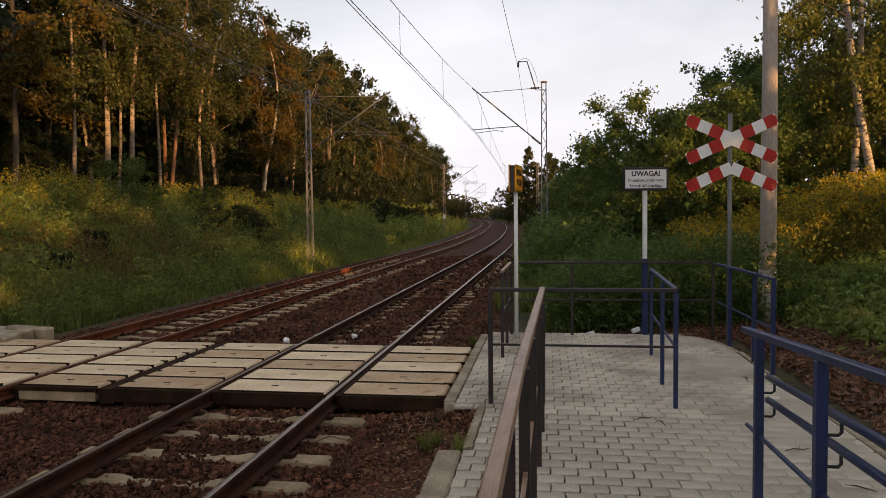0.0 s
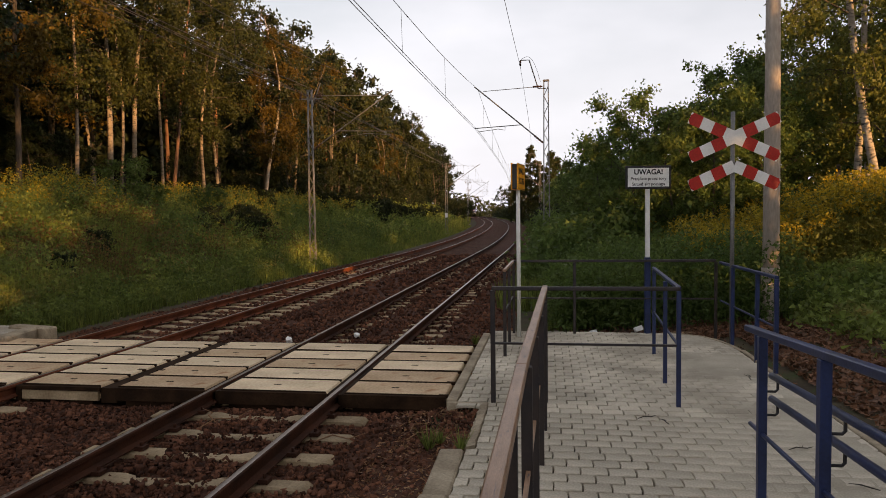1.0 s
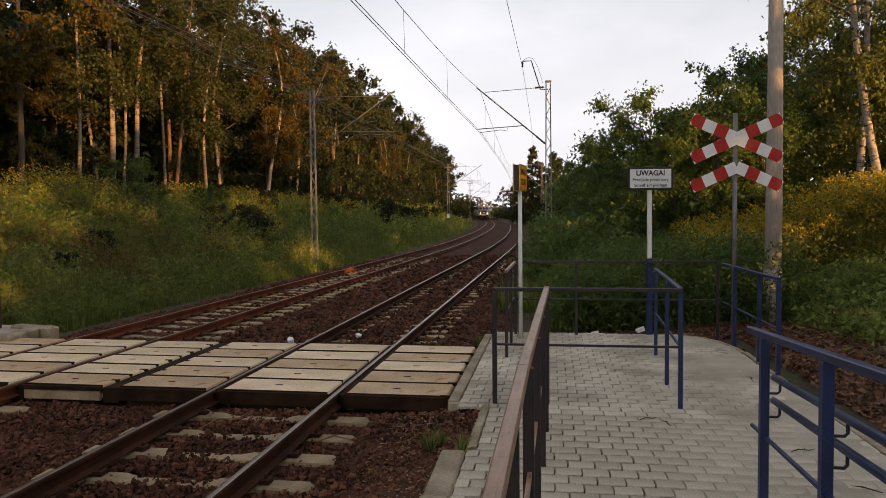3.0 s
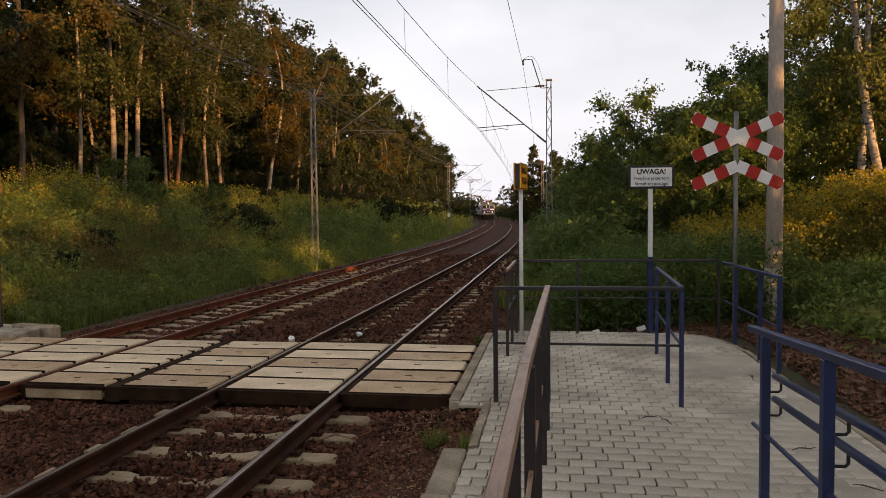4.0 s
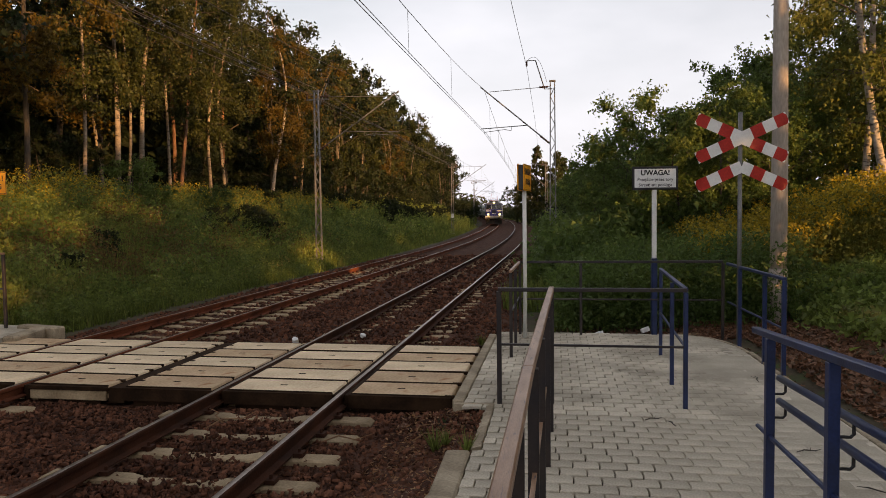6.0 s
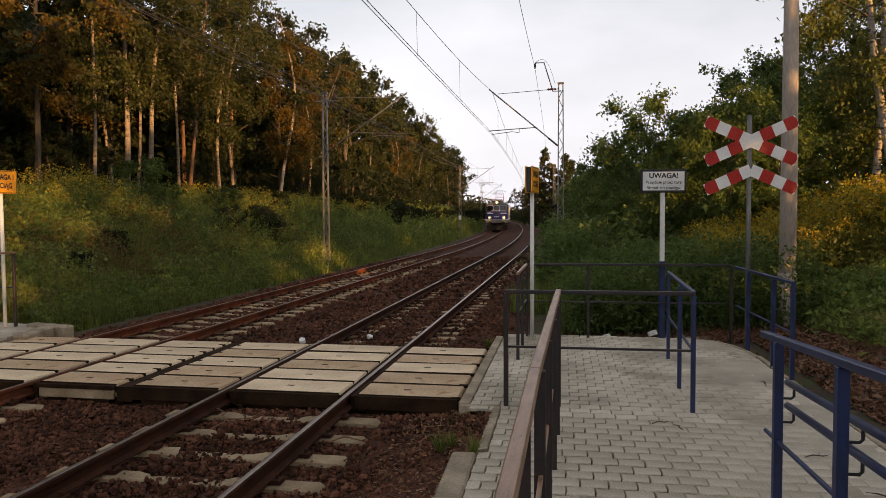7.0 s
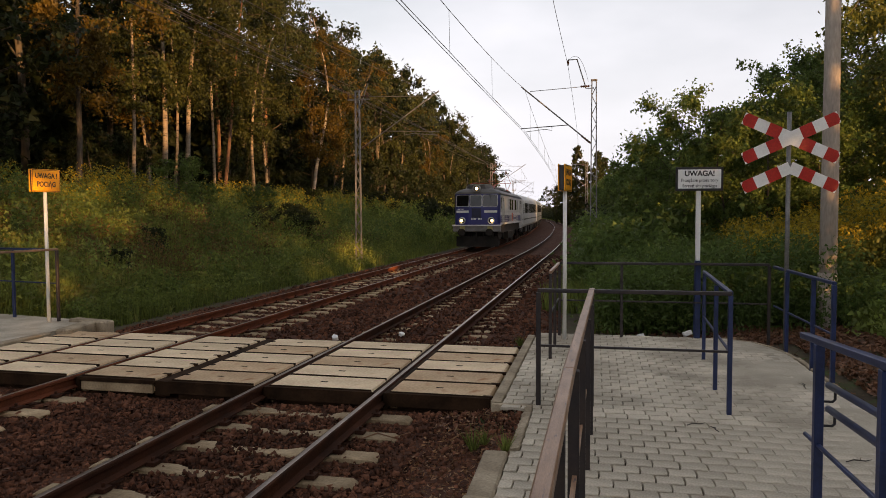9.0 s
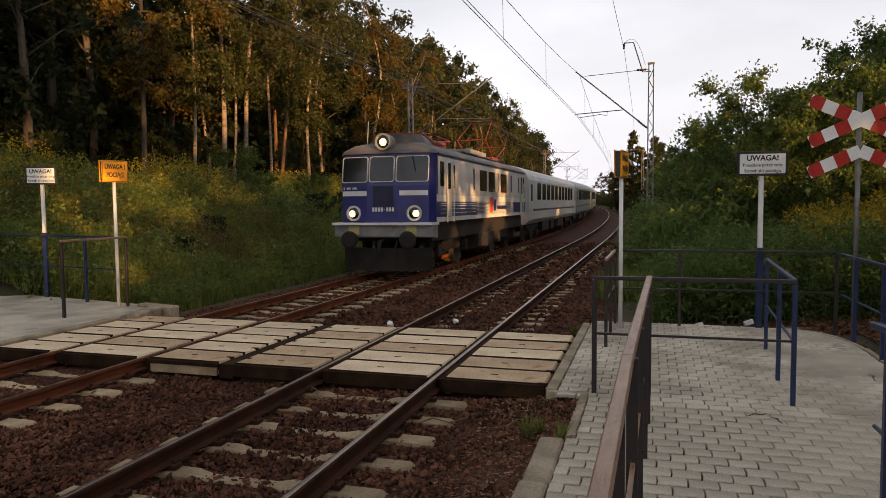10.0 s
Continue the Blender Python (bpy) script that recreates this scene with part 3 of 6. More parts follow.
def arm(parent, x0, z0, x1, z1, y, bands):
    """A banded board; bands: alternate white and red from its start."""
    d = Vector((x1 - x0, 0, z1 - z0))
    length = d.length
    m = Matrix.Translation((x0, y, z0)) @ pose(0, 0, 0, 0, -math.degrees(math.atan2(z1 - z0, x1 - x0)), 0)
    b = part("board", Shape().box(0, length, -0.008, 0.0, -0.088, 0.088), WHITE, parent, m=m)
    s = 0.0
    bands = bands[:-1] + [(length - sum(w for w, _ in bands[:-1]), 1)]
    for k, (w, red) in enumerate(bands):
        if red:
            tip = s + w > length - 0.01
            sh = Shape()
            c = 0.035 if tip else 0.0
            pts = [(s, -0.0905), (s + w - c, -0.0905), (s + w, -0.04 if tip else -0.0905), (s + w, 0.04 if tip else 0.0905), (s + w - c, 0.0905), (s, 0.0905)]
            sh.loft([[(px, py, pz) for px, pz in pts] for py in (-0.0025, -0.0115)])
            part("red_band", sh, SIGN_RED, b)
        s += w
    return b


R, HV = 0.672, 0.298
for sx in (-1, 1):
    for sz in (-1, 1):
        arm(xb, 0.0, 3.145 + 0.0 * sz, sx * R, 3.145 + sz * HV, -0.02 - 0.004 * (sx * sz > 0), [(0.165, 0), (0.19, 1), (0.19, 0), (0.18, 1)])
    arm(xb, 0.0, 2.715, sx * R, 2.715 - HV, -0.02 - 0.004 * (sx > 0), [(0.165, 0), (0.19, 1), (0.19, 0), (0.18, 1)])
for z in (3.145, 2.75):
    part("clamp", Shape().box(-0.06, 0.06, -0.008, 0.075, z - 0.025, z + 0.025), GALV, xb, bevel=0.004)

# concrete line pole
up = thing("utility_pole", "tall tapered grey concrete pole in undergrowth", "utility pole", m=pose(7.2, 5.75, 0))
part("shaft", Shape().tube([(0, 0, -0.3), (0.01, 0, 3), (0.0, 0, 7), (0, 0, 10.5)], [0.15, 0.138, 0.115, 0.095], 20), POLE_CON, up, smooth=True)
part("foot_sleeve", Shape().tube([(0, 0, -0.25), (0, 0, 1.0)], [0.162, 0.158], 20), POLE_CON, up, "rough concrete collar", smooth=True)


# ---- overhead line ----
CONTACT, CARRIER = 5.88, 7.85


def lattice(parent, h, w0=0.145, w1=0.095):
    """Two channels tied by lacing bars, as on older line masts."""
    for s in (-1, 1):
        part("channel", Shape().beam((s * w0, 0, -0.6), (s * w1, 0, h), 0.05, 0.12, (0, 1, 0)), GALV, parent)
    n = int(h / 0.42)
    sh = Shape()
    for k in range(n):
        z0, z1 = 0.1 + k * 0.42, 0.1 + (k + 1) * 0.42
        a, b = w0 + (w1 - w0) * z0 / h, w0 + (w1 - w0) * z1 / h
        s = 1 if k % 2 else -1
        for y in (-0.055, 0.055):
            sh.beam((s * a, y, z0), (-s * b, y, z1), 0.026, 0.008, (0, 1, 0))
    tagged(part("lacing", sh, GALV, parent), kind="stuff")
    part("cap", Shape().box(-w1 - 0.05, w1 + 0.05, -0.08, 0.08, h - 0.04, h + 0.03), GALV, parent)


def insulator(parent, a, b):
    a, b = Vector(a), Vector(b)
    pts, rs = [], []
    for k in range(9):
        pts.append(a.lerp(b, k / 8))
        rs.append(0.055 if k % 2 else 0.03)
    part("insulator", Shape().tube(pts, rs, 8), INSUL, parent, "brown ribbed porcelain")


def mast(s, off, track, feeder, h=8.35, label="grey lattice steel catenary mast with a cantilever"):
    """A mast beside the line at s; its arm reaches the track's middle (sideways offset track)."""
    p = along(s, off)
    q = along(s + 1, off)
    reach = track - off
    d = 1 if reach > 0 else -1
    t = thing("catenary_mast", label, "catenary mast", "masts along the line",
              m=pose(p.x, p.y, p.z - 0.25, 0, 0, math.degrees(math.atan2(-(q.x - p.x), 1))))
    lattice(t, h)
    R_ = abs(reach)
    end = d * (R_ + 0.15)
    part("stay_tube", Shape().tube([(d * 0.12, 0, 5.55), (end, 0, CARRIER + 0.35)], 0.03, 8), GALV, t)
    insulator(t, (d * 0.15, 0, 5.56), (d * 0.55, 0, 5.56 + (CARRIER + 0.35 - 5.55) * 0.4 / R_))
    part("tie_rod", Shape().tube([(d * 0.12, 0, CARRIER + 0.25), (d * R_ * 0.92, 0, CARRIER + 0.12)], 0.014, 6), GALV, t)
    insulator(t, (d * 0.2, 0, CARRIER + 0.245), (d * 0.6, 0, CARRIER + 0.24))
    part("registration_tube", Shape().tube([(d * R_ * 0.36, 0, CONTACT + 0.52), (end, 0, CONTACT + 0.42)], 0.02, 6), GALV, t)
    part("steady_arm", Shape().tube([(d * R_ * 0.6, 0, CONTACT + 0.48), (d * R_ * 0.6, 0, CONTACT + 0.3), (d * R_ * 0.7, 0, CONTACT + 0.36), (d * R_, 0, CONTACT + 0.26)], 0.014, 6), GALV, t)
    if feeder:
        part("feeder_arm", Shape().tube([(0, 0, h - 0.35), (d * 0.35, 0, h - 0.35), (d * 0.75, 0, h + 0.95), (d * 1.15, 0, h + 0.95)], 0.028, 8), GALV, t)
        pts = [(d * 1.15 - d * 0.9 * k / 8 + 0.0, 0, h + 0.95 + 0.22 * math.sin(math.pi * k / 8) - 1.0 * (k / 8) ** 3) for k in range(9)]
        part("jumper", Shape().tube(pts, 0.008, 5), WIRE, t)
        insulator(t, (d * 1.15, 0, h + 0.93), (d * 1.15, 0, h + 0.7))
    else:
        part("crossarm", Shape().beam((-0.5, 0, h - 0.4), (0.62, 0, h - 0.4), 0.05, 0.06), GALV, t)
        part("strut", Shape().beam((0.05, 0, h - 1.0), (0.55, 0, h + 0.35), 0.04, 0.04), GALV, t)
        for x in (-0.45, 0.5):
            insulator(t, (x, 0, h - 0.36), (x, 0, h - 0.1))
    part("footing", Shape().box(-0.4, 0.4, -0.35, 0.35, -0.7, 0.05), POLE_CON, t, bevel=0.03)
    return t


SPANS = [-26, 24, 74, 124, 174, 224]
for s in SPANS[1:5]:
    mast(s, 3.1, 0.0, True)
    mast(s, -8.05, -SPACING, False)
wm = [o for o in scene.objects if o.name.startswith("catenary_mast")][3]
part("number_plate", Shape().box(-0.16, 0.16, -0.16, -0.14, 1.9, 2.4), WHITE, wm, "small white plate")


def wire(name, label, points, r):
    return tagged(part(name, Shape().tube(points, r, 5, False), WIRE), label, "overhead wire", "wires over the tracks")


def sagging(off, z, sag, stagger=0.0):
    pts = []
    for k, (a, b) in enumerate(zip(SPANS, SPANS[1:])):
        for i in range(16):
            f = i / 16
            s0 = stagger * (1 if k % 2 else -1)
            pts.append(along(a + (b - a) * f, off + s0 * (1 - 2 * f), z - sag * 4 * f * (1 - f)))
    return pts


for off in (0.0, -SPACING):
    for dx in (-0.02, 0.06):
        wire("contact_wire", "taut dark contact wire above the rails", sagging(off - 0.3 + dx, CONTACT, 0.05, 0.3), 0.0085)
    carrier = sagging(off - 0.3, CARRIER, 1.15, 0.3)
    wire("carrier_wire", "sagging dark carrier wire above the rails", carrier, 0.009)
    lower = sagging(off - 0.28, CONTACT, 0.05, 0.3)
    for k in range(1, 64, 2):
        if k % 16 in (0, 15):
            continue
        wire("dropper", "thin dropper between carrier and contact wires", [carrier[k], lower[k]], 0.005)
wire("feeder_wire", "dark feeder wire beside the tracks", sagging(1.95, 8.8, 0.7), 0.009)
for o, z in ((-8.5, 8.0), (-7.55, 8.0)):
    wire("feeder_wire", "dark line wire between the mast tops", sagging(o, z, 0.5), 0.011)

# ---- the train ----
LBLUE = mat("loco_blue", (0.013, 0.015, 0.115), (0.02, 0.025, 0.16), 1.5, 0.35, 0.05, c3=(0.03, 0.03, 0.08), spot=-0.06)
LGREY = mat("loco_grey", (0.46, 0.455, 0.455), (0.57, 0.56, 0.55), 1.2, 0.4, 0.05, c3=(0.3, 0.28, 0.26), spot=-0.02)
LWHITE = mat("loco_white", (0.62, 0.62, 0.62), (0.74, 0.74, 0.73), 1.5, 0.4, 0.05, c3=(0.5, 0.47, 0.43), spot=-0.02)
LROOF = mat("loco_roof", (0.06, 0.057, 0.058), (0.12, 0.112, 0.105), 1.5, 0.6, 0.1, c3=(0.07, 0.06, 0.055))
LROOF_LAMP = mat("lamp_housing_grey", (0.22, 0.21, 0.2), (0.32, 0.31, 0.29), 3, 0.5, 0.1)
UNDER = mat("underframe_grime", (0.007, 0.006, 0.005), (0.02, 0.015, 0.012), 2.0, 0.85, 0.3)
BUFF = mat("buffer_beam_grey", (0.16, 0.16, 0.16), (0.26, 0.255, 0.25), 2.0, 0.6, 0.1, c3=(0.16, 0.14, 0.12))
COACH = mat("coach_pale_grey", (0.50, 0.51, 0.52), (0.60, 0.61, 0.61), 0.8, 0.4, 0.05, c3=(0.42, 0.41, 0.39), spot=-0.03)
COACH_ROOF = mat("coach_roof", (0.42, 0.42, 0.42), (0.55, 0.55, 0.54), 0.8, 0.5, 0.1, c3=(0.32, 0.31, 0.29))
COACH_GREEN = mat("coach_grey_green", (0.17, 0.21, 0.2), (0.24, 0.28, 0.265), 0.8, 0.45, 0.05, c3=(0.2, 0.21, 0.19), spot=-0.03)
GLASS = plain("dark_window_glass", (0.008, 0.009, 0.011), 0.08)
GLASS.node_tree.nodes["Principled BSDF"].inputs["Specular IOR Level"].default_value = 0.6
GLASS_BRONZE = plain("bronze_window_glass", (0.06, 0.03, 0.02), 0.08)
LAMP = plain("lit_headlamp", (1.0, 0.80, 0.46), 0.3, emit=60.0)
REFLECTOR = plain("lit_reflector", (1.0, 0.72, 0.32), 0.2, emit=1.5)
LAMP_RIM = mat("lamp_rim", (0.45, 0.44, 0.42), (0.6, 0.58, 0.55), 5, 0.4, 0.05)
RED_PAINT = mat("pantograph_red", (0.20, 0.02, 0.015), (0.30, 0.03, 0.02), 4, 0.5, 0.1)
LOGO_RED = plain("logo_orange_red", (0.62, 0.09, 0.03), 0.4)
TREAD = mat("wheel_steel", (0.10, 0.09, 0.085), (0.2, 0.18, 0.17), 4, 0.5, 0.1, metal=0.6)


def wheel_mesh(r, name="wheel"):
    """A disc wheel about the x axis with tyre, flange, web and a few balance holes suggested by ribs."""
    sh = Shape()
    prof = [(-0.07, r + 0.028), (-0.045, r + 0.028), (-0.035, r), (0.07, r - 0.004), (0.07, r - 0.07), (0.02, r - 0.085), (0.02, 0.2), (0.08, 0.16), (0.08, 0.02)]
    n = 28
    rings = [[(x, q * math.cos(math.tau * k / n), q * math.sin(math.tau * k / n)) for k in range(n)] for x, q in prof]
    sh.loft(rings)
    for k in range(8):
        a = math.tau * k / 8
        sh.beam((0.03, 0.19 * math.cos(a), 0.19 * math.sin(a)), (0.03, (r - 0.08) * math.cos(a), (r - 0.08) * math.sin(a)), 0.05, 0.03, (1, 0, 0))
    return sh.mesh(name, TREAD)


WHEELS = []


def bogie(parent, yc, base, r, mesh):
    """Frame, springs, axle boxes and four turning wheels; the train's nose is at y = 0 and the car runs to +y."""
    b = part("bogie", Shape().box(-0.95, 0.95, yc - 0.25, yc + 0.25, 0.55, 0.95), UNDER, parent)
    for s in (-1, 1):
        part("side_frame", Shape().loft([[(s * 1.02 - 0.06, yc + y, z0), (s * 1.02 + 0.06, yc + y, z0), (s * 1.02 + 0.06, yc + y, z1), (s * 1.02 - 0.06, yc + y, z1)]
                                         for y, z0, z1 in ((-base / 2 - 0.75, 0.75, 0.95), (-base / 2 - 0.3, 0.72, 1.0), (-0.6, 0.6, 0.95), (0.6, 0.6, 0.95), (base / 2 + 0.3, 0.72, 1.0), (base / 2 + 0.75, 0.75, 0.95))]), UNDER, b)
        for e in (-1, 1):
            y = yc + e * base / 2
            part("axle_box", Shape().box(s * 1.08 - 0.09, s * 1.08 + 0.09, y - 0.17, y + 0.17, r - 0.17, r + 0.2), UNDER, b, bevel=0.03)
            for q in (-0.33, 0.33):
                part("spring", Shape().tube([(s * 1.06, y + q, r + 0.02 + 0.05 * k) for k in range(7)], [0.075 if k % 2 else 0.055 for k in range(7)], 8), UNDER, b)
    for e in (-1, 1):
        for s in (-1, 1):
            w = part("wheel", mesh, None, parent, m=pose(s * 0.76, yc + e * base / 2, r, 0, 0, 0 if s > 0 else 180))
            WHEELS.append((w, s * 0.76, yc + e * base / 2, r, s))


def rounded(pts, r):
    """The four corners of a window cut round."""
    p = [Vector(q) for q in pts]
    out = []
    for i in range(4):
        a, b = (p[i - 1] - p[i]).normalized(), (p[(i + 1) % 4] - p[i]).normalized()
        out += [p[i] + a * r, p[i] + (a + b) * r * 0.3, p[i] + b * r]
    return out


def pane(parent, name, pts, glass, frame_mat, thick=0.012, rim=0.045, cut=0.05):
    """A window on any flat spot: pts run round its edge; the frame stands proud, the glass lies in it."""
    p = [Vector(q) for q in pts]
    c = sum(p, Vector()) / len(p)
    nrm = (p[1] - p[0]).cross(p[2] - p[1]).normalized()
    p = rounded(p, cut)
    inner = [q + (c - q).normalized() * rim for q in p]
    sh = Shape()
    k0, k1, k2, k3 = sh.ring(p), sh.ring([q + nrm * thick * 1.6 for q in p]), sh.ring([q + nrm * thick * 1.6 for q in inner]), sh.ring([q + nrm * thick * 0.4 for q in inner])
    n = len(p)
    for i in range(n):
        j = (i + 1) % n
        sh.f += [[k0[i], k0[j], k1[j], k1[i]], [k1[i], k1[j], k2[j], k2[i]], [k2[i], k2[j], k3[j], k3[i]]]
    w = part(name, sh, frame_mat, parent)
    g2 = Shape()
    g2.loft([[q + nrm * t for q in [v + (v - c).normalized() * 0.004 for v in inner]] for t in (thick * 0.2, thick * 0.7)])
    part("pane", g2, glass, w)
    return w


LW, LL = 1.46, 15.1            # half width and length of the locomotive's body
loco = thing("locomotive", "blue and grey electric locomotive with lit round headlamps", "locomotive")
# body shell: plan with bevelled ends, side walls, front leaning back above the sill
Z0, ZS, ZT = 1.40, 2.58, 3.50


def end_plan(z, inset=0.0):
    lean = max(0.0, (z - ZS) / (ZT - ZS)) * 0.14
    w = LW - inset
    f = [(-w, 0.42 + lean), (-w + 0.13, 0.15 + lean), (-0.5, 0.02 + lean), (0.5, 0.02 + lean), (w - 0.13, 0.15 + lean), (w, 0.42 + lean)]
    return [(x, y + 0.45, z) for x, y in f] + [(x, LL - y + 0.45, z) for x, y in f[::-1]]


sh = Shape()
sh.loft([end_plan(Z0 + 0.13), end_plan(ZS), end_plan(ZT)])
body = part("body", sh, LBLUE, loco, "dark blue painted cab ends")
# roof
sh = Shape()
rings = []
for z, ins, ey in ((ZT, -0.02, -0.04), (ZT + 0.1, 0.04, 0.0), (ZT + 0.26, 0.28, 0.2), (ZT + 0.36, 0.62, 0.5), (ZT + 0.41, 1.1, 0.9)):
    w = LW - ins
    rings.append([(x, min(max(y + (ey if y < LL / 2 else -ey), 0.5), LL + 0.4), z) for x, y in
                  [(-w, 1.0), (-w + min(0.13, w * 0.3), 0.72), (-min(0.5, w * 0.5), 0.58), (min(0.5, w * 0.5), 0.58), (w - min(0.13, w * 0.3), 0.72), (w, 1.0),
                   (w, LL - 0.1), (w - min(0.13, w * 0.3), LL + 0.18), (min(0.5, w * 0.5), LL + 0.32), (-min(0.5, w * 0.5), LL + 0.32), (-w + min(0.13, w * 0.3), LL + 0.18), (-w, LL - 0.1)]])
roof = part("roof", Shape().loft(rings), LROOF, loco, "dark weathered roof", smooth=False)
part("gutter", Shape().beam((LW + 0.03, 1.0, ZT + 0.0), (LW + 0.03, LL - 0.1, ZT + 0.0), 0.05, 0.04), LROOF, roof)
part("gutter", Shape().beam((-LW - 0.03, 1.0, ZT + 0.0), (-LW - 0.03, LL - 0.1, ZT + 0.0), 0.05, 0.04), LROOF, roof)
# grey sides above, white waist and sill, on both sides
for s in (-1, 1):
    X = s * LW
    for nm, y0, y1, z0, z1, mt in (("side_panel", 1.05, LL - 0.15, 2.33, 3.42, LGREY), ("waist_band", 0.92, LL, 2.12, 2.325, LWHITE), ("sill_band", 0.92, LL, Z0 + 0.135, Z0 + 0.27, LWHITE),
                                   ("side_panel", 5.6, 12.2, Z0 + 0.275, 2.115, LGREY)):
        part(nm, Shape().box(min(X, X + s * 0.012), max(X, X + s * 0.012), y0, y1, z0, z1), mt, body)
    for k, z in enumerate((1.78, 1.9, 2.0, 2.06)):
        part("stripe", Shape().box(min(X, X + s * 0.01), max(X, X + s * 0.01), 1.3, 5.6, z - 0.01, z + 0.01), LWHITE, body)
    for k in range(9):
        z = Z0 + 0.32 + k * 0.048
        part("stripe", Shape().box(min(X, X + s * 0.017), max(X, X + s * 0.017), 5.4, 6.6 + 0.9 * ((k * 7) % 5) / 5, z, z + 0.022), LBLUE, body)
        part("stripe", Shape().box(min(X, X + s * 0.017), max(X, X + s * 0.017), 11.2 - 0.9 * ((k * 3) % 5) / 5, 12.3, z, z + 0.022), LBLUE, body)
    # emblem as plain shapes
    xs_ = sorted((X + s * 0.0165, X + s * 0.022))
    part("emblem", Shape().loft([[(xs_[i], 7.5, 1.72), (xs_[i], 8.05, 1.72), (xs_[i], 8.2, 2.3), (xs_[i], 7.5, 2.3)] for i in (0, 1)]), LOGO_RED, body)
    part("emblem", Shape().box(xs_[0], xs_[1], 8.25, 8.6, 1.78, 2.22), LBLUE, body)
    part("emblem", Shape().box(xs_[0], xs_[1], 8.8, 10.6, 1.84, 1.98), LBLUE, body)
    # side windows and cab doors
    def rect(y0, y1, z0, z1):
        q = [(X + s * 0.013, y0, z0), (X + s * 0.013, y1, z0), (X + s * 0.013, y1, z1), (X + s * 0.013, y0, z1)]
        return q if s > 0 else q[::-1]
    for y0, y1, z0, z1, gl in ((1.15, 1.62, 2.52, 3.32, GLASS), (2.55, 2.8, 2.5, 3.28, GLASS), (5.0, 5.25, 2.5, 3.3, GLASS), (5.9, 7.1, 2.48, 3.28, GLASS_BRONZE), (7.25, 8.45, 2.48, 3.28, GLASS_BRONZE),
                               (8.85, 9.1, 2.5, 3.3, GLASS), (9.4, 10.7, 2.48, 3.28, GLASS_BRONZE), (11.5, 11.75, 2.5, 3.3, GLASS), (13.2, 13.45, 2.5, 3.28, GLASS), (14.3, 14.8, 2.52, 3.32, GLASS)):
        pane(body, "side_window", rect(y0, y1, z0, z1), gl, LGREY, rim=0.04)
    for yd in (1.85, 13.7):
        d = part("cab_door", Shape().box(min(X + s * 0.013, X + s * 0.03), max(X + s * 0.013, X + s * 0.03), yd, yd + 0.55, 1.68, 3.38), LGREY, body)
        part("door_window", Shape().box(min(X + s * 0.03, X + s * 0.036), max(X + s * 0.03, X + s * 0.036), yd + 0.14, yd + 0.41, 2.5, 3.28), GLASS, d)
        for q in (-0.06, 0.61):
            part("grab_rail", Shape().tube([(X + s * 0.07, yd + q, 1.5), (X + s * 0.07, yd + q, 3.0)], 0.018, 6), LAMP_RIM, body)
        part("step", Shape().box(min(X - s * 0.1, X + s * 0.06), max(X - s * 0.1, X + s * 0.06), yd, yd + 0.55, 0.95, 1.0), UNDER, loco)


# cab front: three windows, bands, headlamps
def front(x, z, out=0.0):
    """The place on the nose at height z."""
    lean = max(0.0, (z - ZS) / (ZT - ZS)) * 0.14
    a = abs(x)
    y = 0.02 if a <= 0.5 else 0.02 + (a - 0.5) / (LW - 0.13 - 0.5) * 0.13
    return (x, y + lean + 0.45 - out, z)


for a, b in ((-1.33, -0.47), (-0.43, 0.34), (0.38, 1.33)):
    pane(body, "windscreen", [front(a, 2.68, 0.004), front(b, 2.68, 0.004), front(b, 3.42, 0.004), front(a, 3.42, 0.004)], GLASS, LAMP_RIM, rim=0.032, thick=0.02, cut=0.07)
part("wiper", Shape().tube([front(0.85, 3.44, 0.06), front(0.95, 2.98, 0.05)], 0.012, 5), BLACK, body)
for a, b in ((-1.31, -0.5), (0.5, 1.31)):
    part("front_band", Shape().loft([[front(a, z, o), front(b, z, o)] for z, o in ((2.30, 0.003), (2.30, 0.014), (2.44, 0.014), (2.44, 0.003))], closed=False), LWHITE, body)
part("horn_panel", Shape().loft([[front(-0.3, z, o), front(0.3, z, o)] for z, o in ((1.98, 0.002), (1.98, 0.03), (2.58, 0.03), (2.58, 0.002))], closed=False), mat("horn_panel_blue", (0.008, 0.009, 0.03), (0.014, 0.016, 0.06), 3, 0.6, 0.2), body, "dark blue recessed horn panel")
for k in range(8):
    if k == 4:
        part("front_marking", Shape().box(0.015, 0.05, 0.448, 0.462, 1.895, 1.915), LWHITE, body)
    else:
        part("front_marking", Shape().box(-0.33 + k * 0.086, -0.33 + k * 0.086 + 0.058, 0.448, 0.462, 1.85, 1.965), LWHITE, body)
for k in range(9):
    q = front(-1.26 + k * 0.05, 2.52, 0.004)
    if k not in (1, 5):
        part("front_marking", Shape().box(q[0] - 0.016, q[0] + 0.016, q[1] - 0.004, q[1] + 0.03, 2.49, 2.55), LWHITE, body)


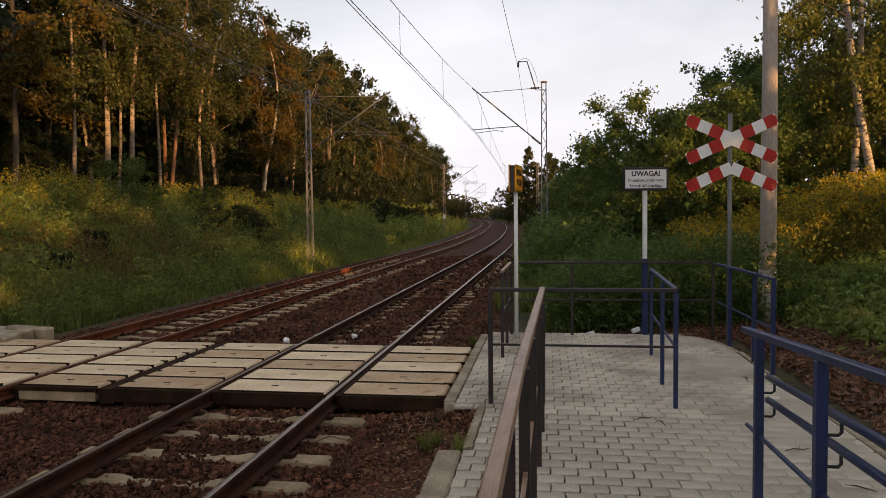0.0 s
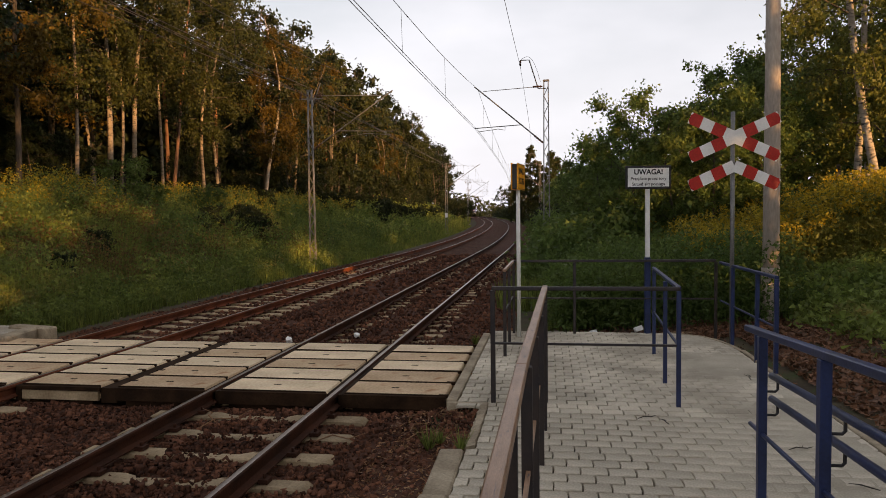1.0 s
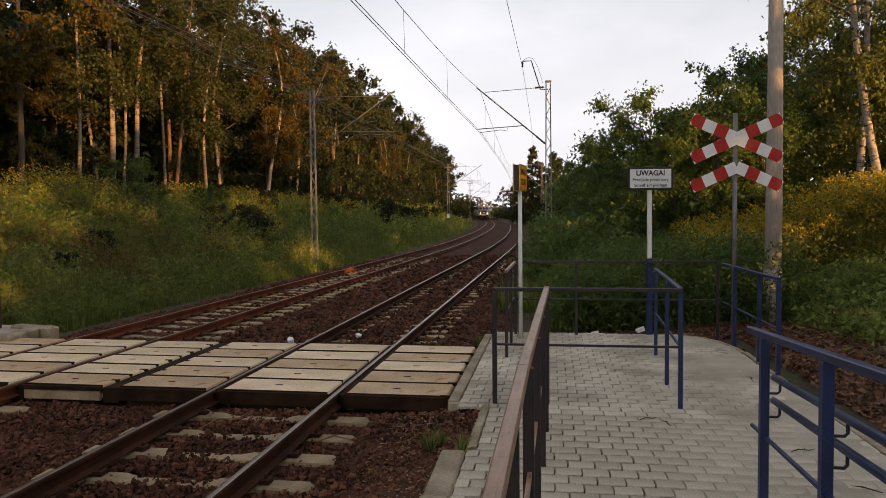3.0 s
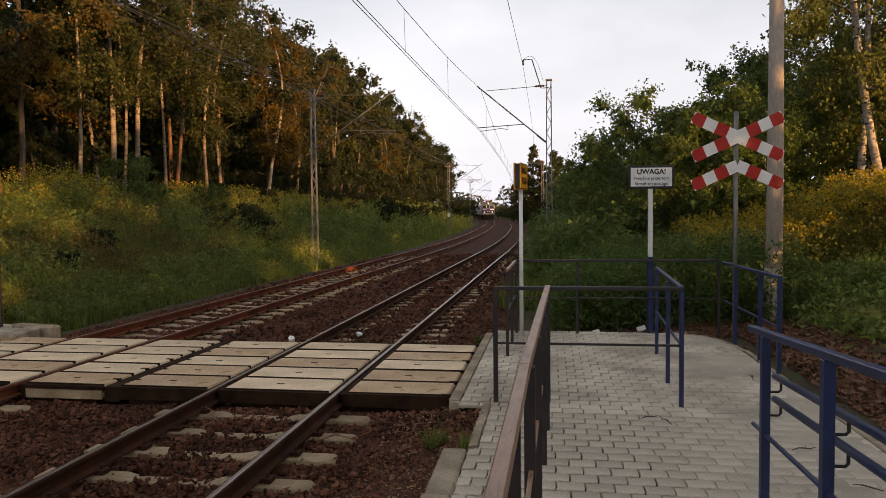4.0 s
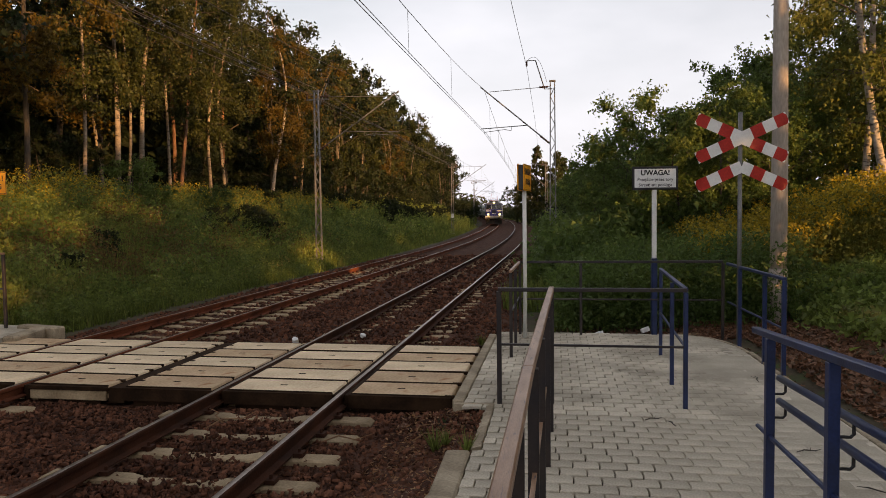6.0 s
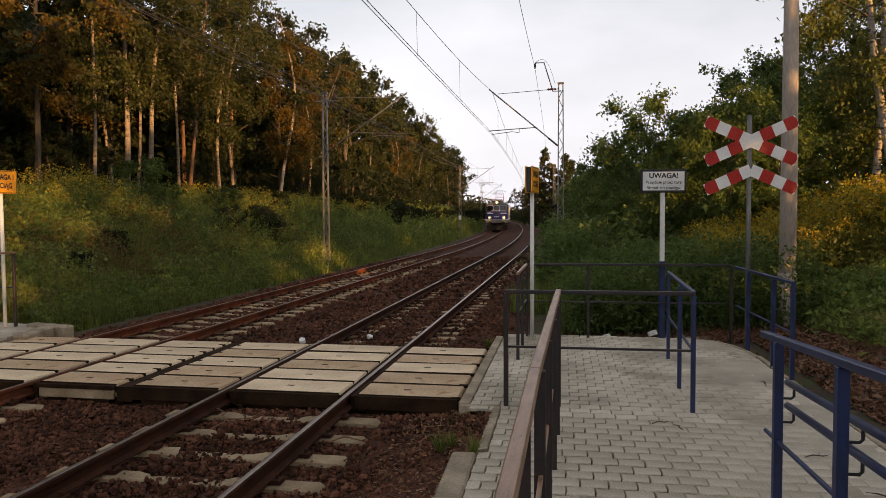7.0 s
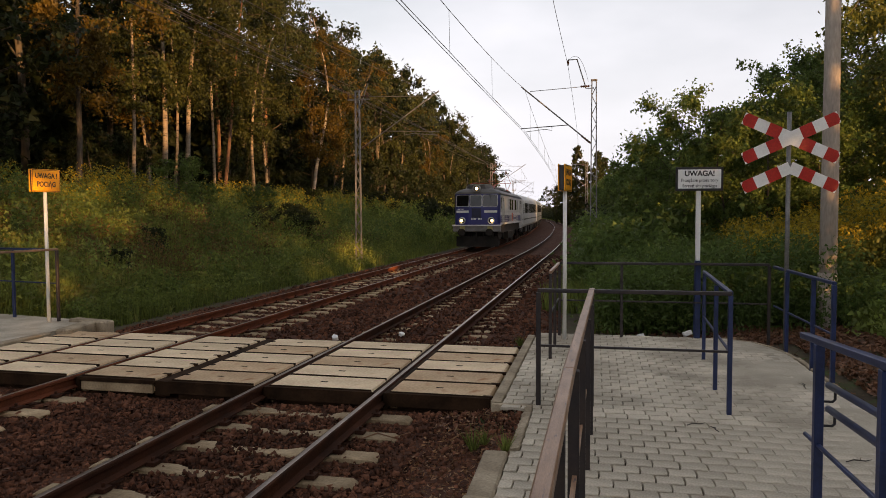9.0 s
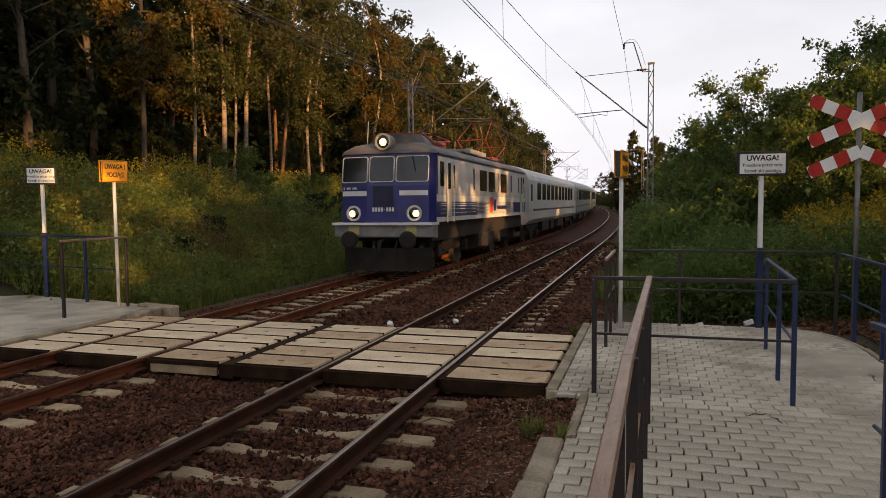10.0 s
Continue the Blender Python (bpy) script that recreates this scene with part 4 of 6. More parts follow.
def lamp(x, y, z, r, depth, lit=LAMP, off=0.0, rim=LAMP_RIM):
    L = part("headlamp", Shape().loft([[(x + q * math.cos(math.tau * k / 20), yy, z + q * math.sin(math.tau * k / 20)) for k in range(20)]
                                       for q, yy in ((r * 0.9, y + depth), (r, y + 0.05), (r, y), (r * 0.78, y - 0.012), (r * 0.74, y + 0.03))], caps=False), rim, body, "round headlamp in a pale rim", smooth=False)
    part("lens", Shape().loft([[(x + q * math.cos(math.tau * k / 16), yy, z + q * math.sin(math.tau * k / 16)) for k in range(16)]
                               for q, yy in ((r * 0.76, y + 0.03), (r * 0.5, y + 0.016), (0.01, y + 0.005))]), GLASS, L)
    part("bulb", Shape().loft([[(x + off + q * math.cos(math.tau * k / 14), yy, z - 0.01 + q * math.sin(math.tau * k / 14)) for k in range(14)]
                               for q, yy in ((r * 0.24, y + 0.014), (r * 0.2, y - 0.014), (0.005, y - 0.02))]), lit, L)
    part("reflector", Shape().loft([[(x + off * 0.8 + q * math.cos(math.tau * k / 14), yy, z - 0.01 + q * math.sin(math.tau * k / 14)) for k in range(14)]
                                    for q, yy in ((r * 0.46, y + 0.02), (r * 0.4, y - 0.004), (0.005, y - 0.008))]), REFLECTOR, L)


for x in (-0.93, 0.93):
    lamp(x, front(x, 1.78, 0.0)[1] - 0.07, 1.80, 0.225, 0.12, off=0.06 if x > 0 else -0.05)
lamp(0.0, 0.50, 3.83, 0.245, 0.5, rim=LROOF_LAMP)
part("lamp_fairing", Shape().loft([[(-0.5, 1.0, 3.75), (0.5, 1.0, 3.75), (0.45, 1.0, 4.08), (-0.45, 1.0, 4.08)], [(-0.9, 1.7, 3.85), (0.9, 1.7, 3.85), (0.75, 1.7, 4.13), (-0.75, 1.7, 4.13)],
                                   [(-0.9, 2.3, 3.85), (0.9, 2.3, 3.85), (0.75, 2.3, 4.05), (-0.75, 2.3, 4.05)]]), LROOF, roof)
part("aerial", Shape().tube([(-0.75, 1.15, 3.75), (-0.68, 1.1, 4.5)], 0.015, 5), LAMP_RIM, roof)
# buffer beam, buffers, coupling, plough
beam = part("buffer_beam", Shape().loft([[(-1.5, y, z0), (1.5, y, z0), (1.5, y, z1), (-1.5, y, z1)] for y, z0, z1 in ((0.38, 1.12, 1.46), (0.9, 1.08, 1.50))]), BUFF, loco, "grimy grey buffer beam", bevel=0.02)
part("footboard", Shape().box(-1.52, 1.52, 0.26, 0.95, 1.465, 1.535), LWHITE, beam, "white edge strip")
for x in (-0.875, 0.875):
    bf = part("buffer", Shape().tube([(x, 0.4, 1.06), (x, 0.12, 1.06), (x, 0.1, 1.06)], [0.13, 0.12, 0.1], 12), UNDER, beam)
    part("buffer_head", Shape().tube([(x, 0.1, 1.06), (x, 0.03, 1.06), (x, 0.0, 1.06)], [0.24, 0.25, 0.2], 18), UNDER, bf)
    part("marker_patch", Shape().box(x - 0.16, x + 0.16, 0.362, 0.378, 1.2, 1.44), mat("faded_yellow", (0.38, 0.33, 0.12), (0.5, 0.44, 0.18), 5, 0.6), beam)
part("coupling", Shape().tube([(0, 0.38, 1.0), (0, 0.15, 0.98), (0, 0.1, 0.75), (0, 0.2, 0.55)], 0.06, 8), UNDER, beam)
part("hose", Shape().tube([(0.45, 0.38, 1.0), (0.45, 0.22, 0.85), (0.5, 0.22, 0.6)], 0.03, 6), UNDER, beam)
part("plough", Shape().loft([[(-1.35, 0.75, z), (0.0, 0.5 + q, z), (1.35, 0.75, z), (1.35, 0.85, z), (0.0, 0.6 + q, z), (-1.35, 0.85, z)] for z, q in ((0.14, -0.1), (0.8, 0.0))]), UNDER, beam)
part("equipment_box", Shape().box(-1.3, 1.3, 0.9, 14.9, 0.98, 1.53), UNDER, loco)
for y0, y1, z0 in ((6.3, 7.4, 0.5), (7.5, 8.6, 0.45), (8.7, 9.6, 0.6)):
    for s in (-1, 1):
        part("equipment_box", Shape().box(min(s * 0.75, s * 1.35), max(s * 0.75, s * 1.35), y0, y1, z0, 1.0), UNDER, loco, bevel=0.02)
wm1 = wheel_mesh(0.625)
bogie(loco, 3.7, 3.05, 0.625, wm1)
bogie(loco, 12.2, 3.05, 0.625, wm1)


def pantograph(yc, up):
    """Two-armed frame; folded or raised to the wire."""
    base = part("pantograph", Shape().box(-0.65, 0.65, yc - 0.9, yc - 0.8, 4.02, 4.1).box(-0.65, 0.65, yc + 0.8, yc + 0.9, 4.02, 4.1).box(-0.65, -0.55, yc - 0.8, yc + 0.8, 4.02, 4.1)
                .box(0.55, 0.65, yc - 0.8, yc + 0.8, 4.02, 4.1), RED_PAINT, loco, "red pantograph frame")
    zk, zt = (4.75, 5.72) if up else (4.22, 4.32)
    ky = 2.0 if up else 1.6
    for s in (-1, 1):
        for e in (-1, 1):
            part("lower_arm", Shape().tube([(s * 0.55, yc + e * 0.35, 4.1), (s * 0.62, yc + e * ky, zk)], 0.025, 6), RED_PAINT, base)
            part("upper_arm", Shape().tube([(s * 0.62, yc + e * ky, zk), (s * 0.45, yc + e * 0.12, zt)], 0.016, 6), RED_PAINT, base)
    for e in (-1, 1):
        part("collector_bow", Shape().tube([(-0.95, yc + e * 0.14, zt - 0.15), (-0.7, yc + e * 0.14, zt), (0.7, yc + e * 0.14, zt), (0.95, yc + e * 0.14, zt - 0.15)], 0.02, 6), UNDER, base)
        part("knee_bar", Shape().tube([(-0.62, yc + e * ky, zk), (0.62, yc + e * ky, zk)], 0.018, 6), RED_PAINT, base)
    for x in (-0.6, 0.6):
        for y in (-0.85, 0.85):
            part("insulator", Shape().tube([(x, yc + y, 3.7 + 0.05 * k) for k in range(8)], [0.08 if k % 2 else 0.05 for k in range(8)], 8), INSUL, base)


pantograph(3.7, False)
pantograph(12.5, True)
part("roof_walkway", Shape().box(0.75, 1.1, 5.2, 10.8, 3.83, 3.87), LROOF, roof)
for y0 in (7.6, 8.5, 9.4):
    part("resistor_box", Shape().box(-0.7, 0.7, y0, y0 + 0.85, 3.85, 4.16), BUFF, roof, "grey louvred roof box", bevel=0.03)
for k in range(6):
    part("roof_insulator", Shape().tube([(-0.2, 5.1 + 1.1 * k, 3.85 + 0.05 * j) for j in range(7)], [0.07 if j % 2 else 0.045 for j in range(7)], 8), INSUL, roof)
part("bus_bar", Shape().tube([(-0.2, 5.1, 4.2), (-0.2, 10.6, 4.2)], 0.02, 6), WIRE, roof)

# coaches
CL = 24.5


def coach(paint, top_paint, label):
    c = thing("passenger_coach", label, "passenger coach", "coaches of the train")
    w = 1.41
    prof = [(-1.2, 1.0), (-w, 1.25), (-w, 3.25), (-1.34, 3.48), (-1.12, 3.72), (-0.75, 3.92), (-0.3, 4.02), (0.3, 4.02), (0.75, 3.92), (1.12, 3.72), (1.34, 3.48), (w, 3.25), (w, 1.25), (1.2, 1.0)]
    b = part("body", Shape().loft([[(x, y, z) for x, z in [(-1.2, 1.0), (-w, 1.25), (-w, 3.25), (w, 3.25), (w, 1.25), (1.2, 1.0)]] for y in (0.45, CL - 0.45)]), paint, c)
    top = [(x * 1.012, z + 0.004) for x, z in prof[2:-2]]
    r = part("roof", Shape().loft([[(x * (0.96 if e else 1), y, z - (0.03 if e else 0)) for x, z in top] for y, e in ((0.4, 1), (0.55, 0), (CL - 0.55, 0), (CL - 0.4, 1))]), top_paint, c, "ribbed pale roof")
    for k in range(23):
        y = 1.2 + k * 1.0
        part("roof_rib", Shape().loft([[(x * 1.012, y + d, z + 0.012) for x, z in top] for d in (-0.03, 0.03)], caps=False), top_paint, r)
    for s in (-1, 1):
        X = s * w
        def bx(y0, y1, z0, z1, t0=0.0, t1=0.012):
            return Shape().box(min(X + s * t0, X + s * t1), max(X + s * t0, X + s * t1), y0, y1, z0, z1)
        part("stripe", bx(0.6, CL - 0.6, 1.68, 1.78), BLACK, b, "thin dark stripe")
        for k in range(10):
            y = 3.1 + k * 1.88
            q = [(X + s * 0.002, y, 2.25), (X + s * 0.002, y + 1.3, 2.25), (X + s * 0.002, y + 1.3, 3.18), (X + s * 0.002, y, 3.18)]
            pane(b, "window", q if s > 0 else q[::-1], GLASS, BLACK, rim=0.05, cut=0.13)
        for y in (0.75, CL - 1.55):
            d = part("door", bx(y, y + 0.8, 1.2, 3.22, 0.0, 0.02), paint, b)
            part("door_window", bx(y + 0.2, y + 0.6, 2.2, 3.05, 0.02, 0.028), GLASS, d)
        for y0, y1 in ((5.8, 8.5), (9.5, 11.0), (13.0, 15.8)):
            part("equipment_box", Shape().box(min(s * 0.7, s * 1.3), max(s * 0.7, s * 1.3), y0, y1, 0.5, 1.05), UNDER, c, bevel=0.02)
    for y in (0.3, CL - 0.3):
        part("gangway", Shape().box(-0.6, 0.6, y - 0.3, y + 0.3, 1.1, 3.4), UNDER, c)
    wmc = bpy.data.meshes.get("coach_wheel") or wheel_mesh(0.46, "coach_wheel")
    bogie(c, 3.4, 2.5, 0.46, wmc)
    bogie(c, CL - 3.4, 2.5, 0.46, wmc)
    return c


first_coach = coach(COACH, COACH_ROOF, "pale grey passenger coach with dark windows and ribbed roof")
second_coach = coach(COACH_GREEN, COACH_GREEN, "dull grey-green passenger coach with dark windows")
coaches = [first_coach, second_coach] + [copy_thing(second_coach, pose(0, 100 + 25 * k, 0)) for k in range(3)]


# ---- trees, shrubs and weeds ----
rng = np.random.default_rng(7)


def mesh_np(name, verts, n_face, material, mats=None, idx=None):
    """A mesh of separate leaves with three corners each, or of the four-cornered faces in idx."""
    k = 3 if idx is None else 4
    me = bpy.data.meshes.new(name)
    me.vertices.add(len(verts))
    me.vertices.foreach_set("co", np.asarray(verts, dtype=np.float32).ravel())
    me.loops.add(k * n_face)
    me.loops.foreach_set("vertex_index", np.arange(k * n_face, dtype=np.int32) if idx is None else np.asarray(idx, dtype=np.int32).ravel())
    me.polygons.add(n_face)
    me.polygons.foreach_set("loop_start", np.arange(0, k * n_face, k, dtype=np.int32))
    for m in material if isinstance(material, (list, tuple)) else [material]:
        me.materials.append(m)
    if mats is not None:
        me.polygons.foreach_set("material_index", np.asarray(mats, dtype=np.int32))
    me.update(calc_edges=True)
    return me


def leaves(c, size, hang=0.0, wide=0.75, spread=1.0):
    """Pointed leaves at the places c: corners (3n, 3)."""
    n = len(c)
    d = rng.normal(size=(n, 3))
    d[:, 2] = d[:, 2] * spread - hang
    d /= np.linalg.norm(d, axis=1)[:, None]
    s = np.cross(d, rng.normal(size=(n, 3)))
    s /= np.linalg.norm(s, axis=1)[:, None] + 1e-9
    L = (size * rng.uniform(0.6, 1.35, n))[:, None]
    out = np.empty((n, 3, 3))
    out[:, 0] = c - d * L * 0.45 + s * L * wide * 0.5
    out[:, 1] = c - d * L * 0.45 - s * L * wide * 0.5
    out[:, 2] = c + d * L * 0.55
    return out.reshape(-1, 3)


def make_tree(name, label, height, bare, radius, n_leaf, size, bark, leaf, seed, droop=0.0, top=0.5, limbs=20, r0=0.16, wob=0.35, category="tree",
              group="trees by the railway", thin=1.0, lean=(0.0, 0.0), spray=0.16):
    """Tapered bent trunk, limbs from the height bare upwards, twigs, and leaves strung along sprays that leave the twigs."""
    rd = random.Random(seed)
    t = thing(name, label, category, group)
    ph = rd.uniform(0, 6.28)
    spine = [Vector((wob * math.sin(ph + k * 0.55) * k / 9 + lean[0] * (k / 9), wob * math.cos(ph * 1.7 + k * 0.6) * k / 9 + lean[1] * (k / 9), height * 0.97 * k / 9 - (0.3 if k == 0 else 0))) for k in range(10)]
    part("trunk", Shape().tube(spine, [r0 * (1.25 if k == 0 else 1.0) * (1 - k / 10.5) ** 0.8 for k in range(10)], 9), bark, t, smooth=True)
    sh = Shape()
    tips, out = [], []

    def tip(p, away):
        tips.append(p)
        out.append(away)

    for i in range(limbs):
        f = bare / height + (0.97 - bare / height) * (i + rd.random()) / limbs
        k = min(int(f * 9), 8)
        p = spine[k].lerp(spine[k + 1], f * 9 - k)
        a = i * 2.4 + rd.uniform(-0.5, 0.5)
        g_ = (f - bare / height) / (1 - bare / height)
        shape = max(0.18, (1 - abs(g_ - (1 - top)) / max(1 - top, top)) ** 0.6)
        R_ = radius * shape * rd.uniform(0.6, 1.2)
        rise = R_ * rd.uniform(0.15, 0.75) * (1 - droop)
        pts = [p, p + Vector((math.cos(a) * R_ * 0.45, math.sin(a) * R_ * 0.45, rise * 0.7)), p + Vector((math.cos(a) * R_ * 0.8, math.sin(a) * R_ * 0.8, rise)),
               p + Vector((math.cos(a + 0.2) * R_, math.sin(a + 0.2) * R_, rise * 1.05 - droop * R_ * 0.5))]
        sh.tube(pts, [r0 * 0.32 * (1 - f * 0.6), r0 * 0.2 * (1 - f * 0.6), r0 * 0.1, 0.008], 5, False)
        for j in range(6):
            q = pts[1].lerp(pts[3], rd.random()) if j else pts[3]
            e = q + Vector((rd.gauss(0, 0.3) + math.cos(a) * 0.2, rd.gauss(0, 0.3) + math.sin(a) * 0.2, rd.gauss(0.05, 0.25) - droop * 0.4)) * radius * 0.32
            sh.tube([q, e], [0.012, 0.005], 3, False)
            for w in (0.35, 0.7, 1.0):
                tip(q.lerp(e, w), (e - q).normalized())
    for i in range(26):
        f = bare / height + (1 - bare / height) * (0.15 + 0.85 * i / 26)
        k = min(int(f * 9), 8)
        b_ = rd.uniform(0, 6.28)
        tip(spine[k].lerp(spine[k + 1], f * 9 - k) + Vector((rd.gauss(0, 0.2), rd.gauss(0, 0.2), 0)) * radius * 0.5, Vector((math.cos(b_), math.sin(b_), 0.5)))
    tip(spine[-1], Vector((0, 0, 1)))
    part("branching", sh, BARK_DARK, t)
    # four sprays to a twig's end; the leaves hang along them
    tp, od = np.repeat(np.array([list(v) for v in tips]), 4, 0), np.repeat(np.array([list(v) for v in out]), 4, 0)
    way = od * 0.6 + rng.normal(size=tp.shape) * 0.7
    way[:, 2] -= droop * 1.3
    way /= np.linalg.norm(way, axis=1)[:, None]
    reach = radius * spray * thin * rng.uniform(0.4, 1.5, len(tp)) * (1 + droop)
    pick = rng.integers(0, len(tp), n_leaf)
    u = rng.uniform(0, 1, (n_leaf, 1))
    c = tp[pick] + way[pick] * u * reach[pick][:, None] + rng.normal(size=(n_leaf, 3)) * radius * 0.028 * thin * (0.5 + u)
    c = c[c[:, 2] > 0.1]
    part("crown", mesh_np("crown", leaves(c, size, hang=droop * 1.5), len(c), leaf), None, t)
    return t


def stand(proto, places):
    """Copies of a grown tree; the first place takes the original. A place: x, y, scale, turn."""
    for k, (x, y, s, a) in enumerate(places):
        m = pose(x, y, land(x, y) - 0.05, 0, 0, a) @ Matrix.Diagonal((s, s, s, 1))
        if k == 0:
            proto.matrix_basis = m
        else:
            copy_thing(proto, m)


def row(y0, y1, step, off, jit, smin, smax, seed):
    rd = random.Random(seed)
    out, y = [], y0
    while y < y1:
        out.append((bend(y) + off + rd.uniform(-jit, jit), y + rd.uniform(-step, step) * 0.35, rd.uniform(smin, smax), rd.uniform(0, 360)))
        y += step
    return out


# woodland west of the line: first the trunks that stand clear at its edge
def edge_birch(label, x, y, h, bare, r0, lean, wob, seed, bark, leaf, n=11000, radius=3.2, droop=0.55):
    stand(make_tree("birch_tree", label, h, bare, radius, n, 0.15, bark, leaf, seed, droop=droop, r0=r0, wob=wob, lean=lean), [(x, y, 1.0, 0)])


edge_birch("thick pale birch with a bent trunk at the wood's edge", -18.9, 24.3, 16.5, 6.2, 0.16, (0.4, 0.5), 1.3, 41, BIRCH_SHADED, LEAF_OLIVE)
edge_birch("leaning birch with an evening-lit trunk", -18.8, 26.2, 17.0, 6.6, 0.15, (0.0, 1.9), 0.5, 42, BIRCH_SHADED, LEAF_OLIVE)
edge_birch("slender birch behind its leaning neighbour", -19.4, 25.9, 15.5, 6.0, 0.09, (0.2, 0.6), 0.8, 43, BIRCH_SHADED, LEAF_OLIVE, 8000, 2.6)
edge_birch("slender birch with a speckled trunk in the wood", -19.2, 29.7, 16.5, 5.8, 0.10, (0.0, 0.0), 0.5, 44, BIRCH_SHADED, LEAF_OLIVE)
# reddish pine bark on this birch stands for sunlight on the trunk
edge_birch("slanting birch with the low sun's red put into its bark", -19.0, 30.3, 17.5, 7.0, 0.12, (0.3, 3.2), 0.4, 45, BARK, LEAF_OLIVE)
edge_birch("golden hanging birch at the wood's edge", -18.6, 43.0, 16.0, 4.5, 0.15, (0.3, 2.3), 0.9, 46, BIRCH, LEAF_GOLD, 15000, 3.2, 0.75)
edge_birch("crooked young birch at the wood's edge", -18.6, 21.4, 15.0, 5.0, 0.1, (0.4, 0.6), 1.6, 47, BIRCH_SHADED, LEAF_OLIVE, 9000, 2.8)
edge_birch("birch with turning foliage over the bank, tinted gold as sunlit", -18.4, 17.6, 15.5, 4.8, 0.13, (0.8, 0.5), 0.9, 48, BARK_DARK, LEAF_GOLD, 14000, 2.9, 0.7)
stand(make_tree("birch_tree", "tall birch with pale trunk and olive hanging foliage", 17, 5.0, 3.6, 10500, 0.16, BIRCH_SHADED, LEAF_OLIVE, 1, droop=0.55, r0=0.12, wob=1.0),
      [(-19.6, 35.5, 1.0, 200), (-19.0, 50, 0.95, 90), (-20.2, 38.5, 1.02, 300)])
stand(make_tree("birch_tree", "tall birch with pale trunk further along the line", 17, 4.5, 3.6, 5200, 0.26, BIRCH_SHADED, LEAF_OLIVE, 1, droop=0.5, r0=0.12, wob=1.0),
      row(64, 150, 10.5, -19.5, 1.0, 0.9, 1.05, 11))
stand(make_tree("birch_tree", "leaning birch with pale trunk, turning foliage tinted gold as sunlit", 16.5, 5.0, 3.0, 8000, 0.17, BIRCH_SHADED, LEAF_GOLD, 2, droop=0.6, r0=0.11, wob=1.3),
      [(-20.0, 58.0, 0.95, 140), (-22.0, 27.5, 1.02, 220), (-20.2, 86, 1.0, 300)])
stand(make_tree("pine_tree", "tall pine with reddish trunk and high dark crown", 18, 9.0, 3.1, 9000, 0.17, BARK, LEAF_OLIVE, 3, top=0.4, r0=0.15, wob=0.25),
      row(33, 62, 11.0, -21.5, 1.0, 0.9, 1.0, 12))
stand(make_tree("pine_tree", "tall pine with high dark crown further along the line", 18, 8.0, 3.1, 4600, 0.26, BARK, LEAF_OLIVE, 3, top=0.4, r0=0.17, wob=0.25),
      row(66, 150, 11.5, -21.0, 1.2, 0.88, 1.0, 12))
# oaks and young trees: the wood's shaded depth is in their leaf colour
stand(make_tree("oak_tree", "dense broad-leaved tree at the wood's edge, leaves darkened as shade", 15.5, 1.5, 3.6, 4800, 0.27, BARK_DARK, LEAF_DARK_SHADED, 4, thin=1.2, r0=0.2, top=0.6),
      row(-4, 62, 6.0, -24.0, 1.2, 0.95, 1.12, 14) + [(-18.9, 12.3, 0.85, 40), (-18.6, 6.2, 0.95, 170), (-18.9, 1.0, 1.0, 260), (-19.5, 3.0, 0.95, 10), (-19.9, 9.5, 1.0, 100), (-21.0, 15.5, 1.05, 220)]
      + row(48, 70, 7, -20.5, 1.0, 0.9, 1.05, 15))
stand(make_tree("oak_tree", "broad-leaved tree further along the line, leaves darkened as shade", 15.5, 1.2, 3.7, 2600, 0.42, BARK_DARK, LEAF_DARK_SHADED, 4, thin=1.3, r0=0.2, top=0.55, limbs=13),
      row(64, 160, 6.5, -23.8, 1.2, 0.95, 1.15, 14) + row(70, 165, 9, -20.5, 1.0, 0.9, 1.08, 15) + row(150, 236, 7, -15.5, 1.5, 0.85, 1.05, 18) + row(165, 240, 8, -21, 1.5, 1.0, 1.15, 19)
      + [(6.8, 106, 0.55, 20), (4.5, 122, 0.6, 60), (1.5, 136, 0.55, 90), (-1.0, 150, 0.52, 0), (-2.5, 165, 0.54, 50), (-4.5, 180, 0.5, 100), (-7.0, 195, 0.55, 150), (-9.5, 210, 0.6, 200), (-13.0, 225, 0.62, 250), (-5.0, 215, 0.75, 300)])
stand(make_tree("young_tree", "young spreading tree with olive foliage darkened as shade", 6.5, 0.5, 2.4, 3600, 0.18, BARK_DARK, LEAF_DARK_SHADED, 5, r0=0.07, droop=0.25, group="young trees by the railway"),
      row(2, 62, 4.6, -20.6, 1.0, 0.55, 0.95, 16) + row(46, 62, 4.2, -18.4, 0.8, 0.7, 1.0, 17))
stand(make_tree("young_tree", "young tree further along the line, foliage darkened as shade", 6.5, 0.5, 2.4, 1500, 0.34, BARK_DARK, LEAF_DARK_SHADED, 5, r0=0.07, limbs=12, droop=0.25, group="young trees by the railway"),
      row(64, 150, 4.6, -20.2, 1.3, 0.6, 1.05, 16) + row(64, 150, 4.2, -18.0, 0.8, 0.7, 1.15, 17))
stand(make_tree("young_tree", "bushy young tree standing in the weeds", 3.1, 0.2, 1.3, 7000, 0.085, BARK_DARK, LEAF_ASH, 51, r0=0.04, droop=0.15, top=0.35, group="young trees by the railway"),
      [(-16.0, 21.4, 1.0, 0), (-15.2, 22.2, 0.7, 80), (-14.6, 26.5, 0.75, 40), (-12.6, 19.5, 0.55, 140)])
